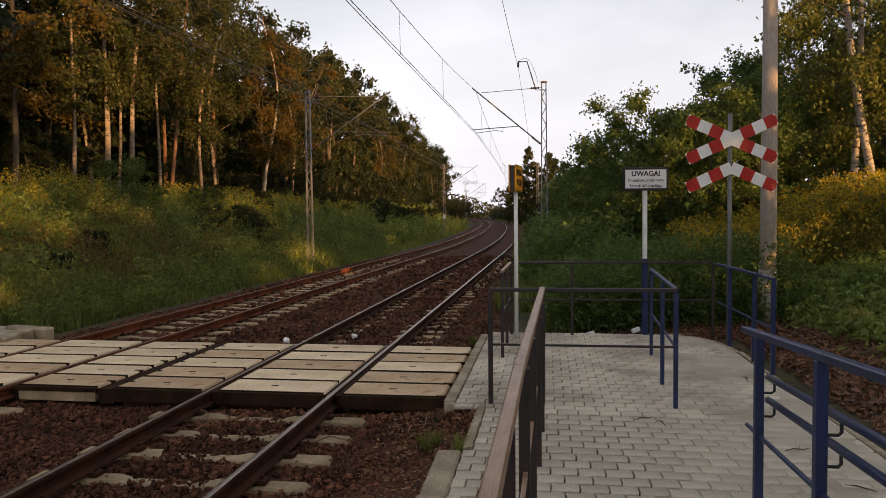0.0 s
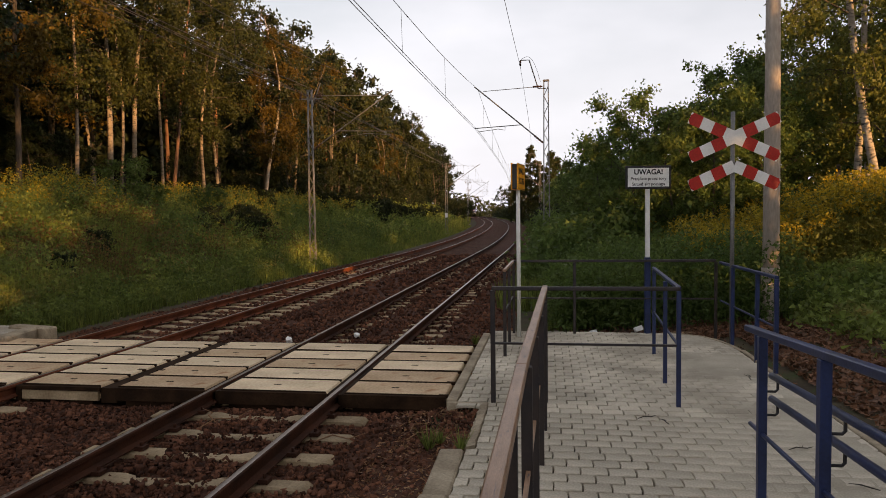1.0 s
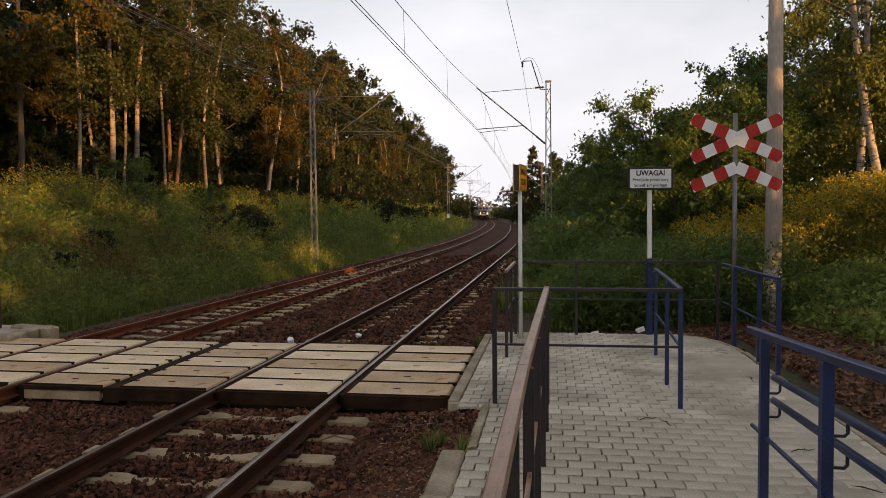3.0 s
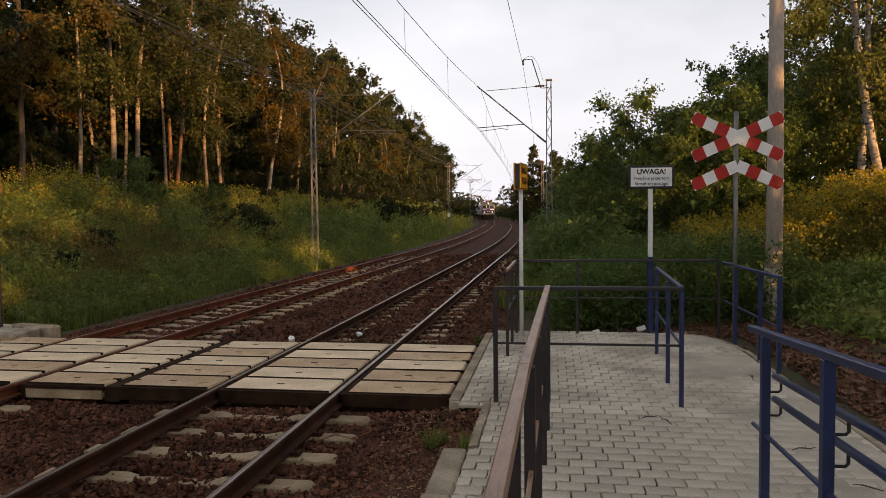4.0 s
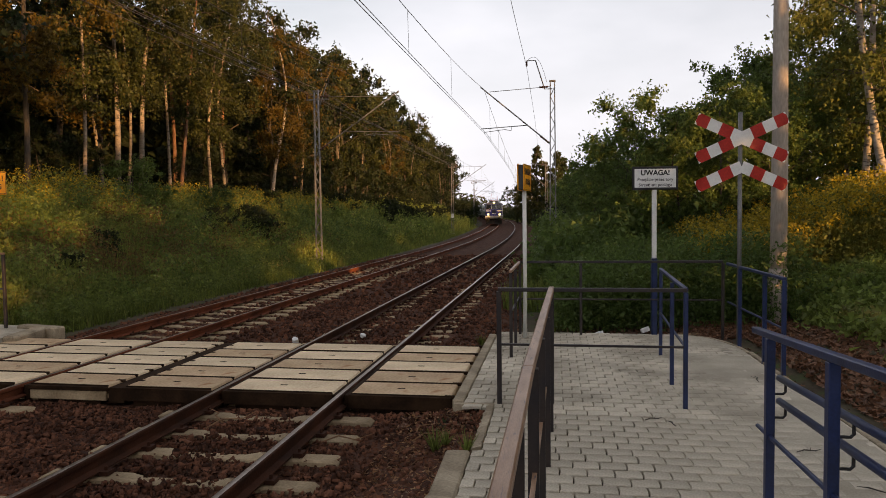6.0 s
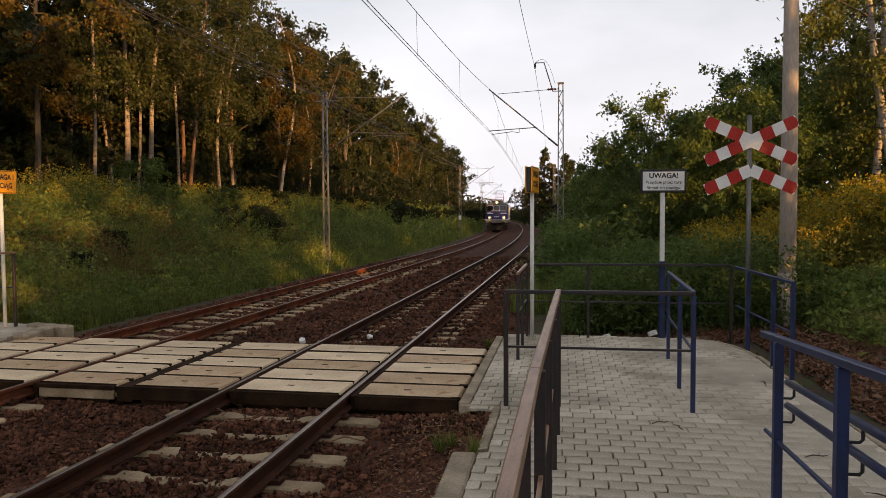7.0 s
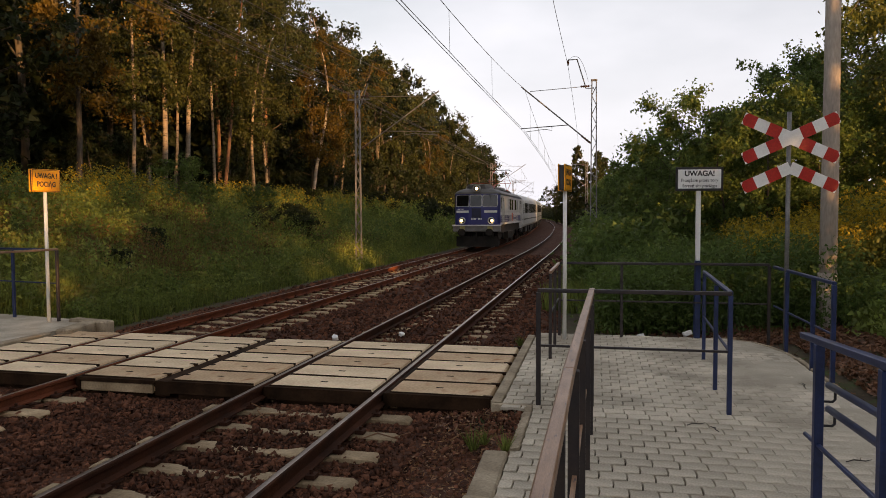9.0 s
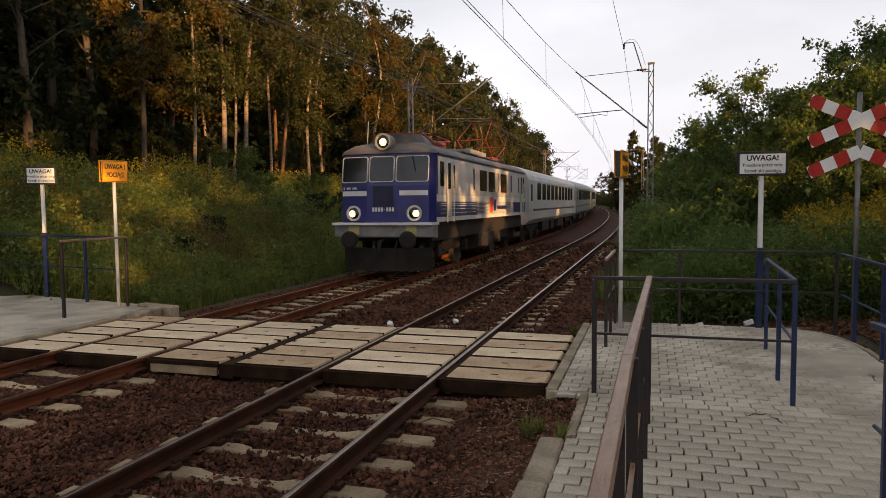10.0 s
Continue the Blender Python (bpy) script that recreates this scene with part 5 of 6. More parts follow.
# bushes where the line bends out of sight
stand(make_tree("bush", "rounded dark green bush at the bend of the line", 4.6, 0.3, 2.6, 5000, 0.19, BARK_DARK, LEAF_DARK_SHADED, 6, r0=0.07, top=0.5, category="bush", group="bushes by the railway"),
      [(bend(y) - 9.5 + dx, y, s, a) for y, dx, s, a in ((112, 0.0, 0.85, 0), (118, -1.5, 1.05, 50), (125, -0.3, 1.0, 90), (133, -1.0, 1.15, 140), (142, -0.2, 1.1, 200), (152, 0.5, 1.1, 250), (163, 0.5, 1.2, 20))]
      + [(-11.2, 24.3, 0.52, 80), (-12.2, 26.8, 0.5, 130), (-12.6, 22.6, 0.42, 10), (-11.4, 13.0, 0.3, 200), (-10.0, 9.2, 0.27, 250), (-16.5, 31.5, 0.5, 60), (-15.5, 36.0, 0.5, 200)])

stand(make_tree("bush", "dark green bush between the wood and the track", 4.6, 0.3, 2.6, 2300, 0.28, BARK_DARK, LEAF_DARK_SHADED, 26, r0=0.07, top=0.5, limbs=12, category="bush", group="bushes by the railway"),
      row(56, 112, 3.6, -12.6, 0.9, 0.55, 0.85, 24) + row(48, 112, 4.2, -15.5, 0.9, 0.6, 0.95, 25))

# trees and shrubs east of the line
ASH = "bushy young ash with feathery bright green foliage"
stand(make_tree("ash_sapling", ASH, 7.2, 0.5, 2.2, 13500, 0.115, BARK_DARK, LEAF_ASH, 8, r0=0.06, droop=0.1, top=0.4, limbs=24, spray=0.2, group="young trees by the railway"),
      [(6.0, 15.4, 0.82, 0), (6.9, 13.9, 0.9, 60), (7.9, 13.4, 0.9, 130), (8.6, 16.8, 0.92, 190), (9.6, 17.2, 1.0, 250), (10.8, 18.0, 1.06, 310), (7.6, 20.0, 0.86, 20), (9.3, 13.2, 0.8, 75), (10.6, 14.6, 0.92, 15), (6.2, 21.0, 0.78, 80)])
stand(make_tree("ash_sapling", "young ash with dull green foliage along the line", 7.2, 0.5, 2.3, 6000, 0.19, BARK_DARK, LEAF_ASH, 18, thin=1.1, r0=0.06, droop=0.1, top=0.45, limbs=24, spray=0.2, group="young trees by the railway"),
      [(5.7, 26.0, 0.82, 0), (7.2, 27.0, 0.9, 60), (9.2, 25.0, 1.0, 130), (5.4, 33.0, 0.82, 190), (6.9, 37.0, 0.92, 250), (5.2, 42.0, 0.92, 310), (6.8, 47.0, 1.0, 10),
       (5.0, 52.0, 0.95, 110), (5.3, 60.0, 1.0, 170), (6.0, 68.0, 1.05, 230), (5.0, 78.0, 1.1, 280), (4.5, 90, 1.15, 330), (4.0, 100, 1.15, 30)])
stand(make_tree("birch_tree", "tall birch with white peeling trunk among shrubs", 15.5, 3.6, 2.9, 12500, 0.105, BIRCH, LEAF_BIRCH, 9, droop=0.5, r0=0.11, wob=0.4),
      [(11.4, 12.6, 0.95, 200), (14.6, 14.6, 0.95, 60), (16.2, 11.5, 1.0, 150), (13.4, 19.0, 0.85, 250), (16.8, 16.5, 1.05, 300), (16.0, 22.5, 1.05, 20), (18.5, 9.0, 1.0, 100)])
stand(make_tree("birch_tree", "leaning birch with white peeling trunk", 14.5, 4.0, 2.8, 12000, 0.105, BIRCH, LEAF_BIRCH, 19, droop=0.55, r0=0.12, wob=0.5, lean=(-2.6, 0.6)), [(12.1, 11.9, 1.0, 0)])
stand(make_tree("oak_tree", "dense broad-leaved tree behind goldenrod", 10.5, 0.6, 3.2, 10500, 0.16, BARK_DARK, LEAF_BIRCH, 10, thin=1.15, r0=0.16, top=0.5),
      [(14.2, 16.8, 0.95, 0), (16.5, 14.0, 1.0, 70), (12.8, 22.5, 0.8, 140), (18.0, 21.0, 1.2, 200), (19.5, 14.0, 1.2, 90), (15.0, 11.6, 0.75, 30), (17.0, 10.0, 0.8, 210)])
stand(make_tree("oak_tree", "dense dull green tree beside the line", 10.5, 0.6, 3.2, 8000, 0.2, BARK_DARK, LEAF_ASH, 10, thin=1.2, r0=0.16, top=0.5),
      [(11.0, 22.0, 0.72, 140), (9.3, 31.0, 0.72, 260), (8.8, 39.0, 0.75, 320), (8.8, 48.0, 0.8, 30), (8.4, 60.0, 0.85, 60), (8.0, 74.0, 0.92, 120), (7.2, 90.0, 1.0, 180)])
stand(make_tree("poplar_tree", "slender upright poplar with dark green foliage", 17, 1.0, 1.5, 8000, 0.36, BARK_DARK, LEAF_OLIVE, 20, thin=1.5, r0=0.16, limbs=56, top=0.5),
      [(0.1, 113, 0.84, 60), (1.6, 116, 0.8, 20), (-1.4, 112, 0.74, 0), (3.4, 112, 0.9, 120), (4.6, 118, 0.84, 180), (6.0, 113, 0.72, 240), (-2.7, 118, 0.62, 70), (-4.2, 128, 0.55, 200)])
# unseen wood added south of the crossing, keeps the evening sun off the paving
south = (row(-42, -5, 2.4, 13.5, 0.6, 0.66, 0.85, 31) + row(-46, -7, 3.6, 18.5, 1.3, 0.85, 1.1, 32) + row(-6, 3, 3.6, 18.5, 1.0, 0.28, 0.36, 37)
         + row(2, 22, 4.4, 23.5, 1.2, 0.4, 0.55, 34))
glade = [(13.5, -14.5), (18.5, -19.0), (24.5, -24.4)]      # lower unseen growth lets a shaft of sun across
south = [(x, y, min(s, 0.56) if min(abs(y - b) + 0.5 * abs(x - a) for a, b in glade) < 2.1 else s, r) for x, y, s, r in south]
stand(make_tree("oak_tree", "dense unseen tree added beside the footpath to block sun", 8.5, 0.3, 3.2, 1800, 0.5, BARK_DARK, LEAF_DARK_SHADED, 21, r0=0.16, top=0.5, thin=1.3),
      south + row(-30, -13.6, 1.7, 11.0, 0.3, 0.36, 0.5, 35) + row(-10, 3.4, 1.7, 11.8, 0.3, 0.26, 0.36, 38))
tall = row(-54, -27, 3.6, 24.5, 1.5, 0.8, 1.15, 33) + row(-21, -8, 4.2, 24.5, 1.5, 0.5, 0.75, 36)
stand(make_tree("oak_tree", "tall unseen tree added far behind the footpath to block sun", 20, 0.5, 5.5, 1700, 0.95, BARK_DARK, LEAF_DARK_SHADED, 22, r0=0.3, top=0.5, thin=1.3), tall)

# deep wood: uncountable foliage behind the first rows, dark leaves standing for its shade
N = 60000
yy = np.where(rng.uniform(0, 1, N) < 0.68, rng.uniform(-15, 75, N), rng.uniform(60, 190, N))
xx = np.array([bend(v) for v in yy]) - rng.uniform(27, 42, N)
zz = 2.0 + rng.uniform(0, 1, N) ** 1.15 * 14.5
tagged(part("deep_wood", mesh_np("deep_wood", leaves(np.stack([xx, yy, zz], 1), 1.15), N, LEAF_DARK_SHADED), None,
            label="dense woodland behind the first trees, darkened as shade"), category="woodland", kind="stuff")
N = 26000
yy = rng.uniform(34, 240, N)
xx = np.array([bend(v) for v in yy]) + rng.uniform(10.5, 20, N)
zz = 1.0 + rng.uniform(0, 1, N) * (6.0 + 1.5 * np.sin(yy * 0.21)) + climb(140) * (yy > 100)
tagged(part("deep_wood", mesh_np("deep_wood", leaves(np.stack([xx, yy, zz], 1), 0.5), N, LEAF_DARK_SHADED), None,
            label="dense woodland east of the line, darkened as shade"), category="woodland", kind="stuff")
N = 13000
yy = rng.uniform(20, 42, N)
xx = rng.uniform(17.5, 31, N)
zz = 0.3 + rng.uniform(0, 1, N) * (10.5 + 1.5 * np.sin(xx * 0.9) + np.sin(yy * 0.7))
tagged(part("deep_wood", mesh_np("deep_wood", leaves(np.stack([xx, yy, zz], 1), 0.6), N, LEAF_GREEN), None,
            label="dark dense woodland behind the birches"), category="woodland", kind="stuff")
N = 9000
yy = rng.uniform(250, 330, N)
xx = rng.uniform(-95, 30, N)
zz = 2.0 + rng.uniform(0, 1, N) ** 1.3 * (7 + 3 * np.sin(xx * 0.13))
tagged(part("far_wood", mesh_np("far_wood", leaves(np.stack([xx, yy, zz], 1), 1.1), N, LEAF_OLIVE), None,
            label="distant woodland beyond the bend"), category="woodland", kind="stuff")


def ground_z(x, y):
    return np.array([land(a, b) for a, b in zip(x, y)])


def blades(x, y, h, w, lean=0.14):
    """Tapered bent blades of grass: corners (3n, 3)."""
    n = len(x)
    z = ground_z(x, y) - 0.03
    a = rng.uniform(0, math.tau, n)
    out = np.empty((n, 3, 3))
    sx, sy = np.cos(a) * w / 2, np.sin(a) * w / 2
    lx, ly = rng.normal(size=n) * lean * h, rng.normal(size=n) * lean * h
    out[:, 0] = np.stack([x - sx, y - sy, z], 1)
    out[:, 1] = np.stack([x + sx, y + sy, z], 1)
    out[:, 2] = np.stack([x + lx, y + ly, z + h], 1)
    return out.reshape(-1, 3)


def patchy(x, y, f, seed):
    return np.array([noise.noise(Vector((a * f, b * f, seed))) for a, b in zip(x, y)])


def grass_field(name, label, n, y0, y1, u0, u1, h0, h1, w, material, seed, power=1.0, cut=-1.0):
    y = y0 + (y1 - y0) * rng.uniform(0, 1, n) ** power
    u = rng.uniform(u0, u1, n)
    x = np.array([bend(v) for v in y]) + u
    p = patchy(x, y, 0.22, seed)
    keep = p > cut
    x, y, p = x[keep], y[keep], p[keep]
    h = (h0 + (h1 - h0) * rng.uniform(0, 1, len(x))) * (1 + 0.5 * p)
    return tagged(part(name, mesh_np(name, blades(x, y, h, w * rng.uniform(0.6, 1.3, len(x))), len(x), material), None, label=label), category="grass", kind="stuff")


def weed_field(name, label, n, y0, y1, u0, u1, h0, h1, per, size, material, seed, power=1.0, cut=-1.0, flower=0, avoid=None):
    """Leafy stems, with flower heads where wanted."""
    y = y0 + (y1 - y0) * rng.uniform(0, 1, n) ** power
    u = rng.uniform(u0, u1, n)
    x = np.array([bend(v) for v in y]) + u
    p = patchy(x, y, 0.25, seed)
    keep = p > cut
    if avoid is not None:
        keep &= avoid(x, y)
    x, y, p = x[keep], y[keep], p[keep]
    m = len(x)
    h = (h0 + (h1 - h0) * rng.uniform(0, 1, m)) * (1 + 0.45 * p)
    z = ground_z(x, y)
    lx, ly = rng.normal(size=m) * 0.12 * h, rng.normal(size=m) * 0.12 * h
    k = rng.integers(0, m, m * per)
    f = rng.uniform(0.08, 1.0, m * per)
    rad = (0.06 + 0.13 * (1 - f)) * (0.6 + h[k])
    c = np.stack([x[k] + lx[k] * f + rng.normal(size=m * per) * rad, y[k] + ly[k] * f + rng.normal(size=m * per) * rad, z[k] + h[k] * f], 1)
    stems = blades(x, y, h, 0.022, 0.08)
    lv = leaves(c, size * 1.15, wide=0.55)
    v, mats = [stems, lv], [np.zeros(m), np.zeros(len(c))]
    if flower:
        k = rng.integers(0, m, m * flower)
        f = rng.uniform(0.82, 1.06, m * flower)
        c = np.stack([x[k] + lx[k] * f + rng.normal(size=len(k)) * 0.07, y[k] + ly[k] * f + rng.normal(size=len(k)) * 0.07, z[k] + h[k] * f], 1)
        v.append(leaves(c, 0.075, wide=0.7))
        mats.append(np.ones(len(c)))
    v = np.concatenate(v)
    return tagged(part(name, mesh_np(name, v, len(v) // 3, [material, FLOWER], np.concatenate(mats)), None, label=label), category="weeds", kind="stuff")


grass_field("tall_grass", "tall green and straw-coloured grass on the bank", 52000, 4.6, 60, -18.5, -8.3, 0.5, 1.25, 0.03, GRASS, 3, 1.3)
grass_field("tall_grass", "tall grass on the bank further along the line", 22000, 50, 180, -17.5, -8.0, 0.7, 1.6, 0.08, GRASS, 3)
grass_field("verge_grass", "short green grass along the ballast", 14000, 4.6, 110, -8.8, -7.0, 0.2, 0.6, 0.028, GRASS, 5, 1.5)
grass_field("verge_grass", "short grass beside the track east of the ballast", 6000, 6, 110, 2.9, 4.6, 0.15, 0.6, 0.035, GRASS, 6, 1.5)
grass_field("verge_grass", "green grass close to the rail east of the line", 9000, 9, 120, 1.95, 3.4, 0.25, 0.75, 0.04, GRASS, 17, 1.5)
grass_field("verge_grass", "dull grass on the ballast shoulder towards the bend", 7000, 26, 210, 2.1, 3.4, 0.15, 0.5, 0.07, GRASS, 7)
weed_field("weeds", "leafy green weeds on the bank", 3600, 4.7, 45, -18.5, -8.2, 0.6, 1.6, 34, 0.1, WEED, 8, 1.3, -0.25)
weed_field("weeds", "leafy dark weeds on the bank further along the line", 1300, 40, 150, -18, -8.4, 0.9, 2.0, 34, 0.22, WEED, 9)
weed_field("goldenrod", "yellow-tipped goldenrod on the bank", 2600, 6, 60, -18.8, -14.0, 1.1, 1.75, 26, 0.09, WEED, 10, 1.2, -0.2, 9)
weed_field("withered_weeds", "brownish withered weeds on the bank", 1500, 4.9, 30, -16, -9.0, 0.6, 1.5, 34, 0.085, WEED_BROWN, 21, 1.2, 0.0)
weed_field("shrub_growth", "clumps of dark green shrubby growth on the bank", 800, 5.5, 42, -15, -9.0, 1.0, 2.0, 60, 0.11, LEAF_ASH, 23, 1.2, 0.12)
weed_field("weeds", "low mixed weeds along the ballast", 1500, 4.8, 40, -9.6, -7.2, 0.25, 0.8, 30, 0.075, WEED, 27, 1.4, -0.35)
weed_field("weeds", "leafy green weeds close to the far paved area", 1600, 4.9, 16, -16, -7.8, 0.4, 1.15, 34, 0.085, WEED, 22, 1.0, -0.25)
off_path = lambda x, y: ~((x < 6.3) & (y < 4.75))
weed_field("goldenrod", "tall yellow goldenrod behind the railing", 2800, 8.2, 19, 6.6, 19, 1.15, 1.75, 44, 0.075, LEAF_BIRCH, 12, 1.4, -0.6, 30, off_path)
weed_field("weeds", "low leafy ground cover beyond the kerb", 3000, -4.5, 9.5, 7.5, 14.5, 0.15, 0.5, 22, 0.11, WEED, 13, 1.0, -0.3, 0, off_path)
weed_field("shrub_growth", "dense green robinia and weed growth behind the railing", 1500, 5.4, 16, 3.3, 7.6, 0.6, 1.5, 72, 0.075, LEAF_GREEN, 14, 1.0, -0.6, 0, off_path)
weed_field("shrub_growth", "dense green growth along the track", 1500, 13, 62, 2.6, 8.2, 0.9, 2.3, 50, 0.18, LEAF_ASH, 15, 1.2)
weed_field("shrub_growth", "dense dark growth along the far bend", 700, 50, 230, 2.6, 9.5, 1.4, 3.2, 44, 0.34, LEAF_DARK_SHADED, 16)

# out of view: undergrowth added to stop low sun beneath the trees
weed_field("shrub_growth", "thick unseen undergrowth added by the footpath to block sun", 900, -30, -5, 14.3, 17.0, 2.1, 3.1, 46, 0.34, LEAF_DARK_SHADED, 29)
weed_field("shrub_growth", "low unseen undergrowth added beside the footpath to block sun", 300, -30, -17, 8.6, 11.6, 1.1, 2.0, 40, 0.24, LEAF_DARK_SHADED, 17)

def bed(x, y):
    u = x - bend(y)
    rail = min(abs(u - q) for q in (-0.7535, 0.7535, -SPACING - 0.7535, -SPACING + 0.7535))
    hump = 0.03 * noise.noise(Vector((x * 1.3, y * 1.3, 0)))
    return steps(u, (-7.0, -0.42), (-5.9, -0.225), (-3, -0.215), (-2.1, -0.235), (-1.2, -0.215), (-0.3, -0.205), (0.3, -0.205), (1.2, -0.215), (1.75, -0.18 if y < 0 else -0.225), (2.3, -0.08 if y < 0 else -0.3), (2.47, -0.07 if y < 0 else -0.33), (2.7, -0.25 if y < 0 else -0.38)) + hump - (0.025 if rail < 0.12 else 0) + climb(y)


# leaf litter
N = 22000
x, y = rng.uniform(5.6, 8.4, N), rng.uniform(-5, 6.2, N)
k = (x > 6.03) | (y > 4.5 - (x - 4.8) * 0.1)
x, y = x[k], y[k]
z = ground_z(x, y) + 0.02 + rng.uniform(0, 0.02, len(x))
tagged(part("leaf_litter", mesh_np("leaf_litter", leaves(np.stack([x, y, z], 1), 0.075, wide=0.8, spread=0.25), len(x), LITTER), None, label="brown fallen leaves beside the paving"), category="leaves", kind="stuff")
N = 4500
x, y = rng.uniform(2.4, 6.4, N), 4.42 + rng.exponential(0.35, N)
z = ground_z(x, y) + 0.02
tagged(part("leaf_litter", mesh_np("leaf_litter", leaves(np.stack([x, y, z], 1), 0.085, wide=0.8, spread=0.25), N, LITTER), None, label="brown fallen leaves behind the end railing"), category="leaves", kind="stuff")


N = 1500
x, y = rng.uniform(1.55, 2.3, N), rng.uniform(-4.5, -0.12, N)
z = np.array([bed(p, q) for p, q in zip(x, y)]) + rng.uniform(0.01, 0.03, N)
tagged(part("leaf_litter", mesh_np("leaf_litter", leaves(np.stack([x, y, z], 1), 0.05, wide=0.35, spread=0.25), N, DRY), None, label="dry leaf and stalk debris along the ballast edge"), category="leaves", kind="stuff")


def tuft(x, y, z, n, h, seed, label):
    a = rng.uniform(0, math.tau, n)
    r = rng.uniform(0.2, 1, n)
    out = np.empty((n, 3, 3))
    w = 0.009
    for i in range(n):
        dx, dy = math.cos(a[i]), math.sin(a[i])
        hh = h * rng.uniform(0.5, 1)
        out[i] = [(-dy * w, dx * w, 0), (dy * w, -dx * w, 0), (dx * r[i] * hh * 0.8, dy * r[i] * hh * 0.8, hh * 0.95)]
    t = part("weed_tuft", mesh_np("weed_tuft", out.reshape(-1, 3), n, GRASS), None, label=label)
    t.location = (x, y, z)
    tagged(t, category="weed", group="weed tufts by the kerb")


tuft(2.12, -1.5, -0.13, 60, 0.28, 1, "green weed tuft growing in the ballast edge")
tuft(2.44, -1.72, -0.03, 45, 0.24, 2, "small green weed tuft beside the chipped kerb")
tuft(2.2, -1.35, -0.11, 50, 0.2, 3, "small grey-green weed tuft in the ballast edge")
tuft(1.95, 4.0, -0.2, 60, 0.25, 4, "dry weed tuft beside the crossing slabs")


# ---- loose stones, litter and paving pieces ----
def stones(name, label, n, x0, x1, y0, y1, s0, s1, zf):
    """Broken stones: boxes pulled out of square, half sunk."""
    x, y = rng.uniform(x0, x1, n), rng.uniform(y0, y1, n)
    s = s0 + (s1 - s0) * rng.uniform(0, 1, n) ** 2.2
    cube = np.array([(-1, -1, -1), (1, -1, -1), (1, 1, -1), (-1, 1, -1), (-1, -1, 1), (1, -1, 1), (1, 1, 1), (-1, 1, 1)], float) * 0.5
    v = cube[None] * rng.uniform(0.35, 1.3, (n, 1, 3)) + rng.normal(size=(n, 8, 3)) * 0.2
    a, b = rng.uniform(0, math.tau, n), rng.normal(size=n) * 0.7
    ca, sa_, cb, sb = np.cos(a), np.sin(a), np.cos(b), np.sin(b)
    vx, vy, vz = v[..., 0], v[..., 1] * cb[:, None] - v[..., 2] * sb[:, None], v[..., 1] * sb[:, None] + v[..., 2] * cb[:, None]
    v = np.stack([vx * ca[:, None] - vy * sa_[:, None], vx * sa_[:, None] + vy * ca[:, None], vz], -1) * s[:, None, None]
    # leave the sleepers' tops bare, but for strays
    for off in (0.0, -SPACING):
        u = np.abs(x - off)
        row_ = np.abs((y - SLEEPER_START + 0.3) % 0.6 - 0.3)
        on = (u < 1.27) & (row_ < 0.11) & (y < 30)
        mid = (u < 0.36) | ((u > 0.62) & (u < 0.88))
        k = ~(on & (rng.uniform(0, 1, len(x)) < np.where(mid, 0.35, np.where(y > 3, 0.45, 0.9))))
        x, y, s, v = x[k], y[k], s[k], v[k]
    n = len(x)
    z = np.array([zf(p, q) for p, q in zip(x, y)])
    v += np.stack([x, y, z + s * 0.12], 1)[:, None]
    f = np.array([(4, 5, 6, 7), (0, 1, 5, 4), (1, 2, 6, 5), (2, 3, 7, 6), (3, 0, 4, 7)])
    idx = (np.arange(n)[:, None, None] * 8 + f[None]).reshape(-1, 4)
    return tagged(part(name, mesh_np(name, v.reshape(-1, 3), len(idx), STONE, idx=idx), None, label=label), category="gravel", kind="stuff")


stones("ballast_stones", "reddish-brown broken ballast stones before the crossing", 28000, -6.6, 2.47, -4.4, -0.05, 0.017, 0.048, bed)
stones("ballast_stones", "reddish-brown broken ballast stones beyond the crossing", 9500, -6.8, 2.5, 3.05, 11, 0.032, 0.065, bed)
stones("ballast_stones", "reddish-brown broken ballast stones along the line", 4500, -6.8, 2.6, 11, 32, 0.07, 0.11, bed)

# litter
for x, y, z, s in ((-1.32, 3.85, -0.12, 0.06), (-5.3, -0.8, -0.12, 0.05), (-0.3, 4.6, -0.15, 0.05), (3.95, 4.62, -0.05, 0.06), (4.72, 4.75, 0.0, 0.07)):
    sh = Shape()
    sh.loft([[(s * 1.2 * math.cos(k) * (1 + 0.2 * math.sin(3 * k + x)), s * math.sin(k), zz_) for k in (0, 1, 2, 3.1, 4, 5.2)] for zz_ in (-0.04, 0.0, s * 0.6)])
    tagged(part("paper_scrap", sh, WHITE, m=pose(x, y, z, 12, 20, 40 * x), label="crumpled white scrap of paper on the ground", bevel=0.008), category="litter", group="scraps of litter")
for x, y, a, L in ((4.15, -0.62, 30, 0.22), (4.3, -0.75, 100, 0.18), (5.3, -1.4, 20, 0.25), (5.45, -2.2, 140, 0.2), (4.9, -2.6, 60, 0.16), (5.6, 1.2, 80, 0.3), (3.6, 3.2, 15, 0.2)):
    t = Shape().tube([(-L / 2, 0, 0.012), (-L / 6, 0.015, 0.02), (L / 6, -0.01, 0.014), (L / 2, 0.02, 0.01)], [0.004, 0.006, 0.005, 0.002], 5)
    t.tube([(0, 0, 0.015), (L * 0.2, L * 0.2, 0.025)], [0.004, 0.002], 4)
    tagged(part("twig", t, BARK_DARK, m=pose(x, y, 0, 0, 0, a), label="small dry twig on the paving"), category="twig", group="twigs on the paving")
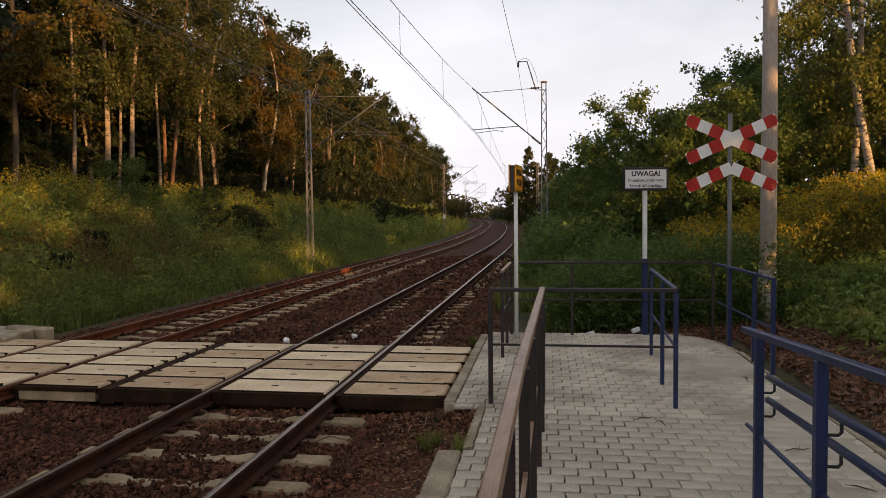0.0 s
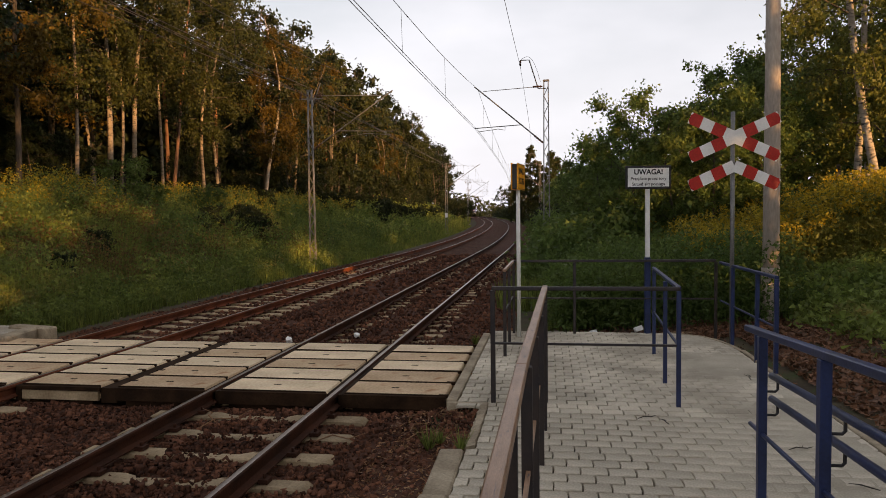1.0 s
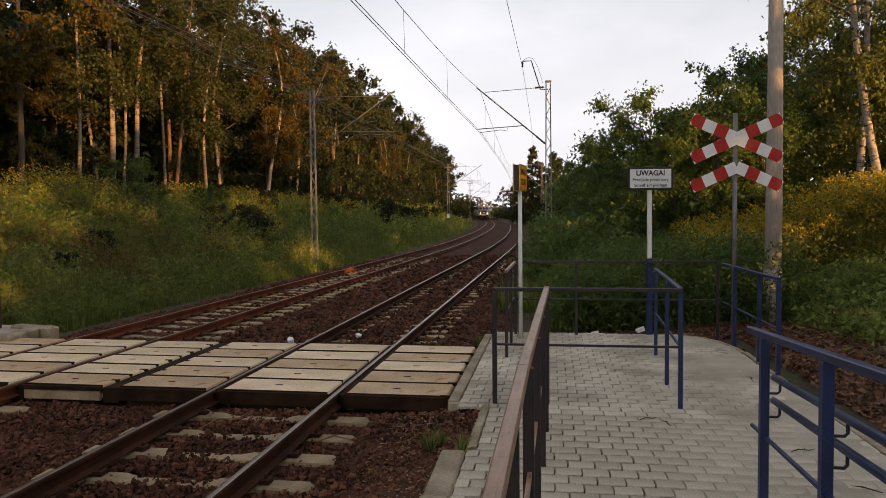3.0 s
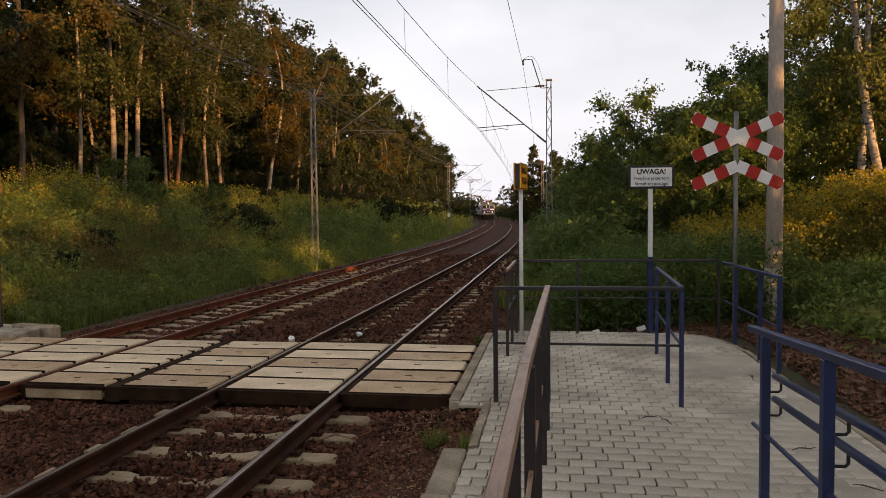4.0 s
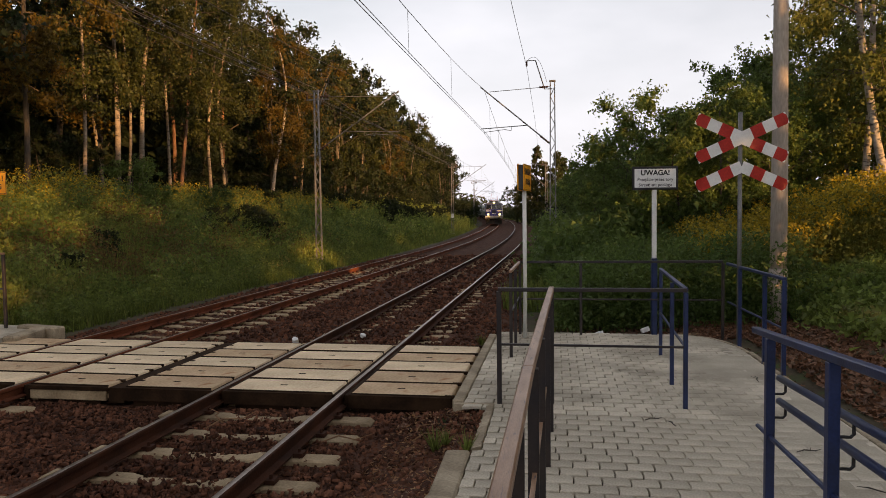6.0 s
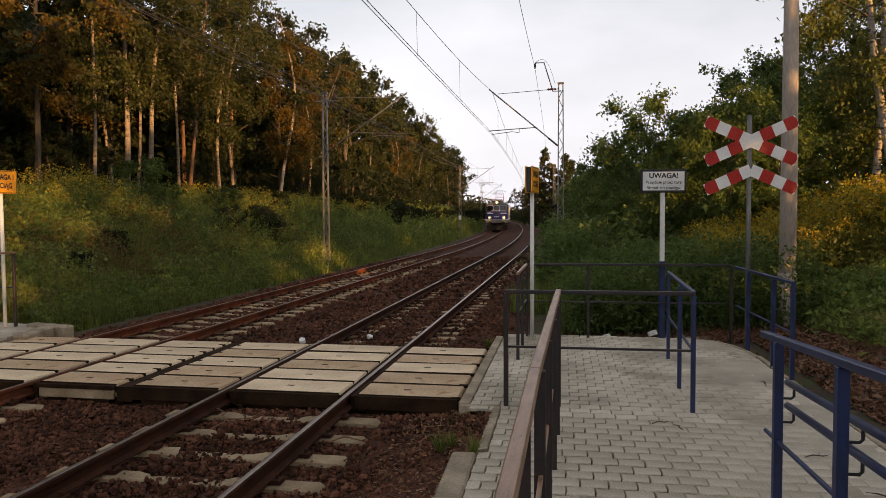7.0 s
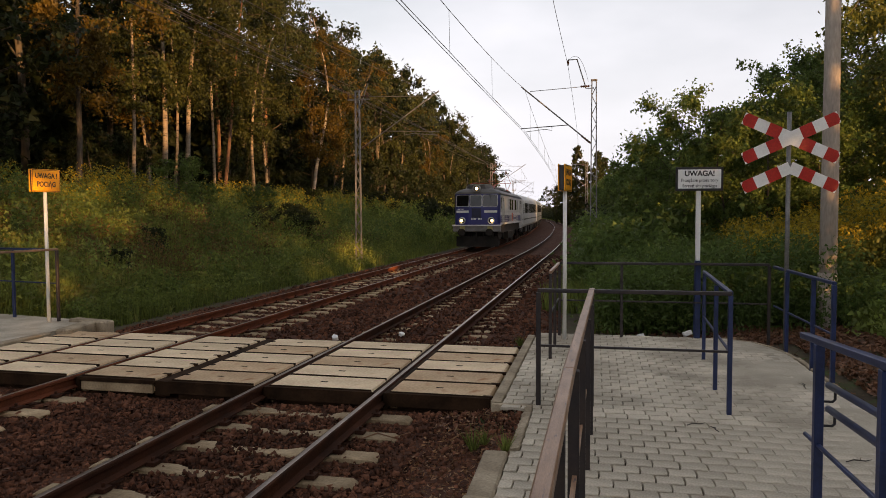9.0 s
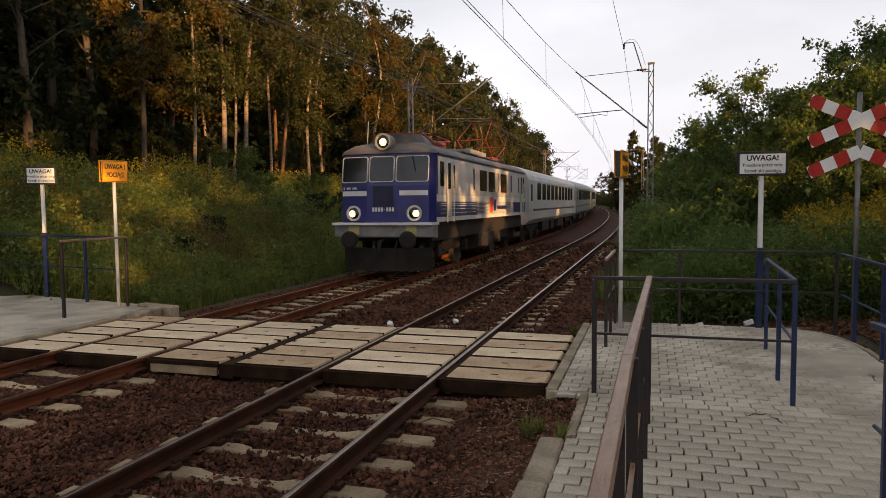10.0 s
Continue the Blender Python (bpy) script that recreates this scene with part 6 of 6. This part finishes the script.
for x, y, a, L in ((-0.2, -0.75, 50, 0.6), (-0.45, -0.6, 130, 0.45), (1.2, -1.2, 10, 0.5), (1.9, -0.7, 70, 0.5), (2.0, -1.0, 30, 0.4)):
    t = Shape().tube([(-L / 2, 0, 0.0), (-L / 6, 0.04, 0.05), (L / 6, -0.03, 0.03), (L / 2, 0.05, 0.06)], [0.007, 0.008, 0.006, 0.003], 5)
    tagged(part("twig", t, DRY, m=pose(x, y, -0.15, 0, 0, a), label="dry pale twig lying on the ballast"), category="twig", group="twigs on the ballast")

# interlocking pavers: waisted blocks in staggered courses
PX, PY = 0.212, 0.165


def paver_ring(gap, z, shrink=0.0):
    """Edges that wave in step, so that neighbours lock without holes."""
    a, b, c, e = PX / 2 - gap - shrink, PY / 2 - gap * 1.9 - shrink * 1.4, 0.005, 0.007
    return [(-a, -b - e, z), (-a * 0.3, -b - e, z), (a * 0.3, -b + e, z), (a, -b + e, z), (a + c, -b * 0.35, z), (a + c, b * 0.35, z),
            (a, b + e, z), (a * 0.3, b + e, z), (-a * 0.3, b - e, z), (-a, b - e, z), (-a + c, b * 0.35, z), (-a + c, -b * 0.35, z)]


sh = Shape()
ks = [sh.ring(paver_ring(0.0052, -0.03)), sh.ring(paver_ring(0.0052, -0.006)), sh.ring(paver_ring(0.0052, 0.0, 0.004))]
for a, b in zip(ks, ks[1:]):
    for i in range(12):
        j = (i + 1) % 12
        sh.f.append([a[i], a[j], b[j], b[i]])
sh.f.append(ks[2])
paver = sh.mesh("paver", PAVER)
rest = Shape()
r_ = 0
y = -8.2
while y < EDGE_Y:
    edge = 2.478 if y < -1.75 else 2.555 if y < -0.3 else 2.21
    x = edge + PX / 2 + (r_ % 2) * PX / 2
    if r_ % 2 and y < EDGE_Y - 0.05:      # a half block closes the course
        m = pose(edge + PX / 4, y, random.uniform(-0.003, 0.002)) @ Matrix.Diagonal((0.5, 1, 1, 1))
        k = len(rest.v)
        rest.v.extend(tuple(m @ Vector(v)) for v in sh.v)
        rest.f.extend([k + i for i in f] for f in sh.f)
    while x < EDGE_X + 0.05:
        if x - PX / 2 < paving_limit(y) - 0.03:
            m = pose(x + random.uniform(-0.0025, 0.0025), y + random.uniform(-0.0025, 0.0025), random.uniform(-0.003, 0.002), random.uniform(-0.6, 0.6), random.uniform(-0.6, 0.6), random.uniform(-0.6, 0.6))
            if -3.35 < y < -0.55 and x < EDGE_X - 0.12:
                part("paver", paver, None, pavement, m=m)
            else:
                k = len(rest.v)
                for v in sh.v:      # blocks at the rim are cut to it
                    q = m @ Vector(v)
                    rest.v.append((min(q.x, paving_limit(q.y)), min(q.y, EDGE_Y), q.z))
                rest.f.extend([k + i for i in f] for f in sh.f)
        x += PX
    y += PY
    r_ += 1
tagged(part("pavers", rest, PAVER, pavement), kind="stuff")
# blown sand fills the joints on the trodden side and lies over some blocks
gx, gy = [4.0 + 0.07 * k for k in range(28)], [-6.0 + 0.07 * k for k in range(147)]
sand = Shape()
sand.v = [(min(x, paving_limit(y)), y, -0.021 + 0.019 * steps(x, (4.0, 0.0), (5.1, 1.0), (5.9, 1.08)) * (1.0 if y > -4 else 0.7)
           + 0.006 * noise.noise(Vector((x * 1.1, y * 0.8, 4))) + 0.003 * noise.noise(Vector((x * 7, y * 7, 9)))) for y in gy for x in gx]
sand.f = [(j * len(gx) + i, j * len(gx) + i + 1, (j + 1) * len(gx) + i + 1, (j + 1) * len(gx) + i) for j in range(len(gy) - 1) for i in range(len(gx) - 1)]
tagged(part("sand_film", sand, SAND, pavement, "pale blown sand in the joints", smooth=True), kind="stuff")

# ---- what moves ----
SPEED = 24.5
LOCO_LENGTH = 15.9


def nose(t):
    """How far up the line the train's front buffers are."""
    return 10.15 + SPEED * (10.0 - t)


def car_pose(front, length):
    a, b = along(front + length * 0.2, -SPACING), along(front + length * 0.8, -SPACING)
    mid = (a + b) / 2
    d = (b - a).normalized()
    tilt = math.degrees(math.asin(d.z))
    return Matrix.Translation(mid - d * length / 2) @ pose(0, 0, 0, tilt, 0, math.degrees(math.atan2(-d.x, d.y)))


def motions():
    ticks = [k / 4 for k in range(41)]
    walk(loco, [(t, car_pose(nose(t), LOCO_LENGTH)) for t in ticks])
    for k, c in enumerate(coaches):
        walk(c, [(t, car_pose(nose(t) + LOCO_LENGTH + 0.1 + k * (CL + 0.1), CL)) for t in ticks])
    for w, x, y, r, s in WHEELS:
        # the nearest wheels turn with the rails; less than a quarter turn a step
        step = 1 / FPS
        walk(w, [(k * step, pose(x, y, r) @ pose(0, 0, 0, math.degrees(SPEED * k * step / r)) @ pose(0, 0, 0, 0, 0, 0 if s > 0 else 180)) for k in range(10 * FPS + 1)])


motions()
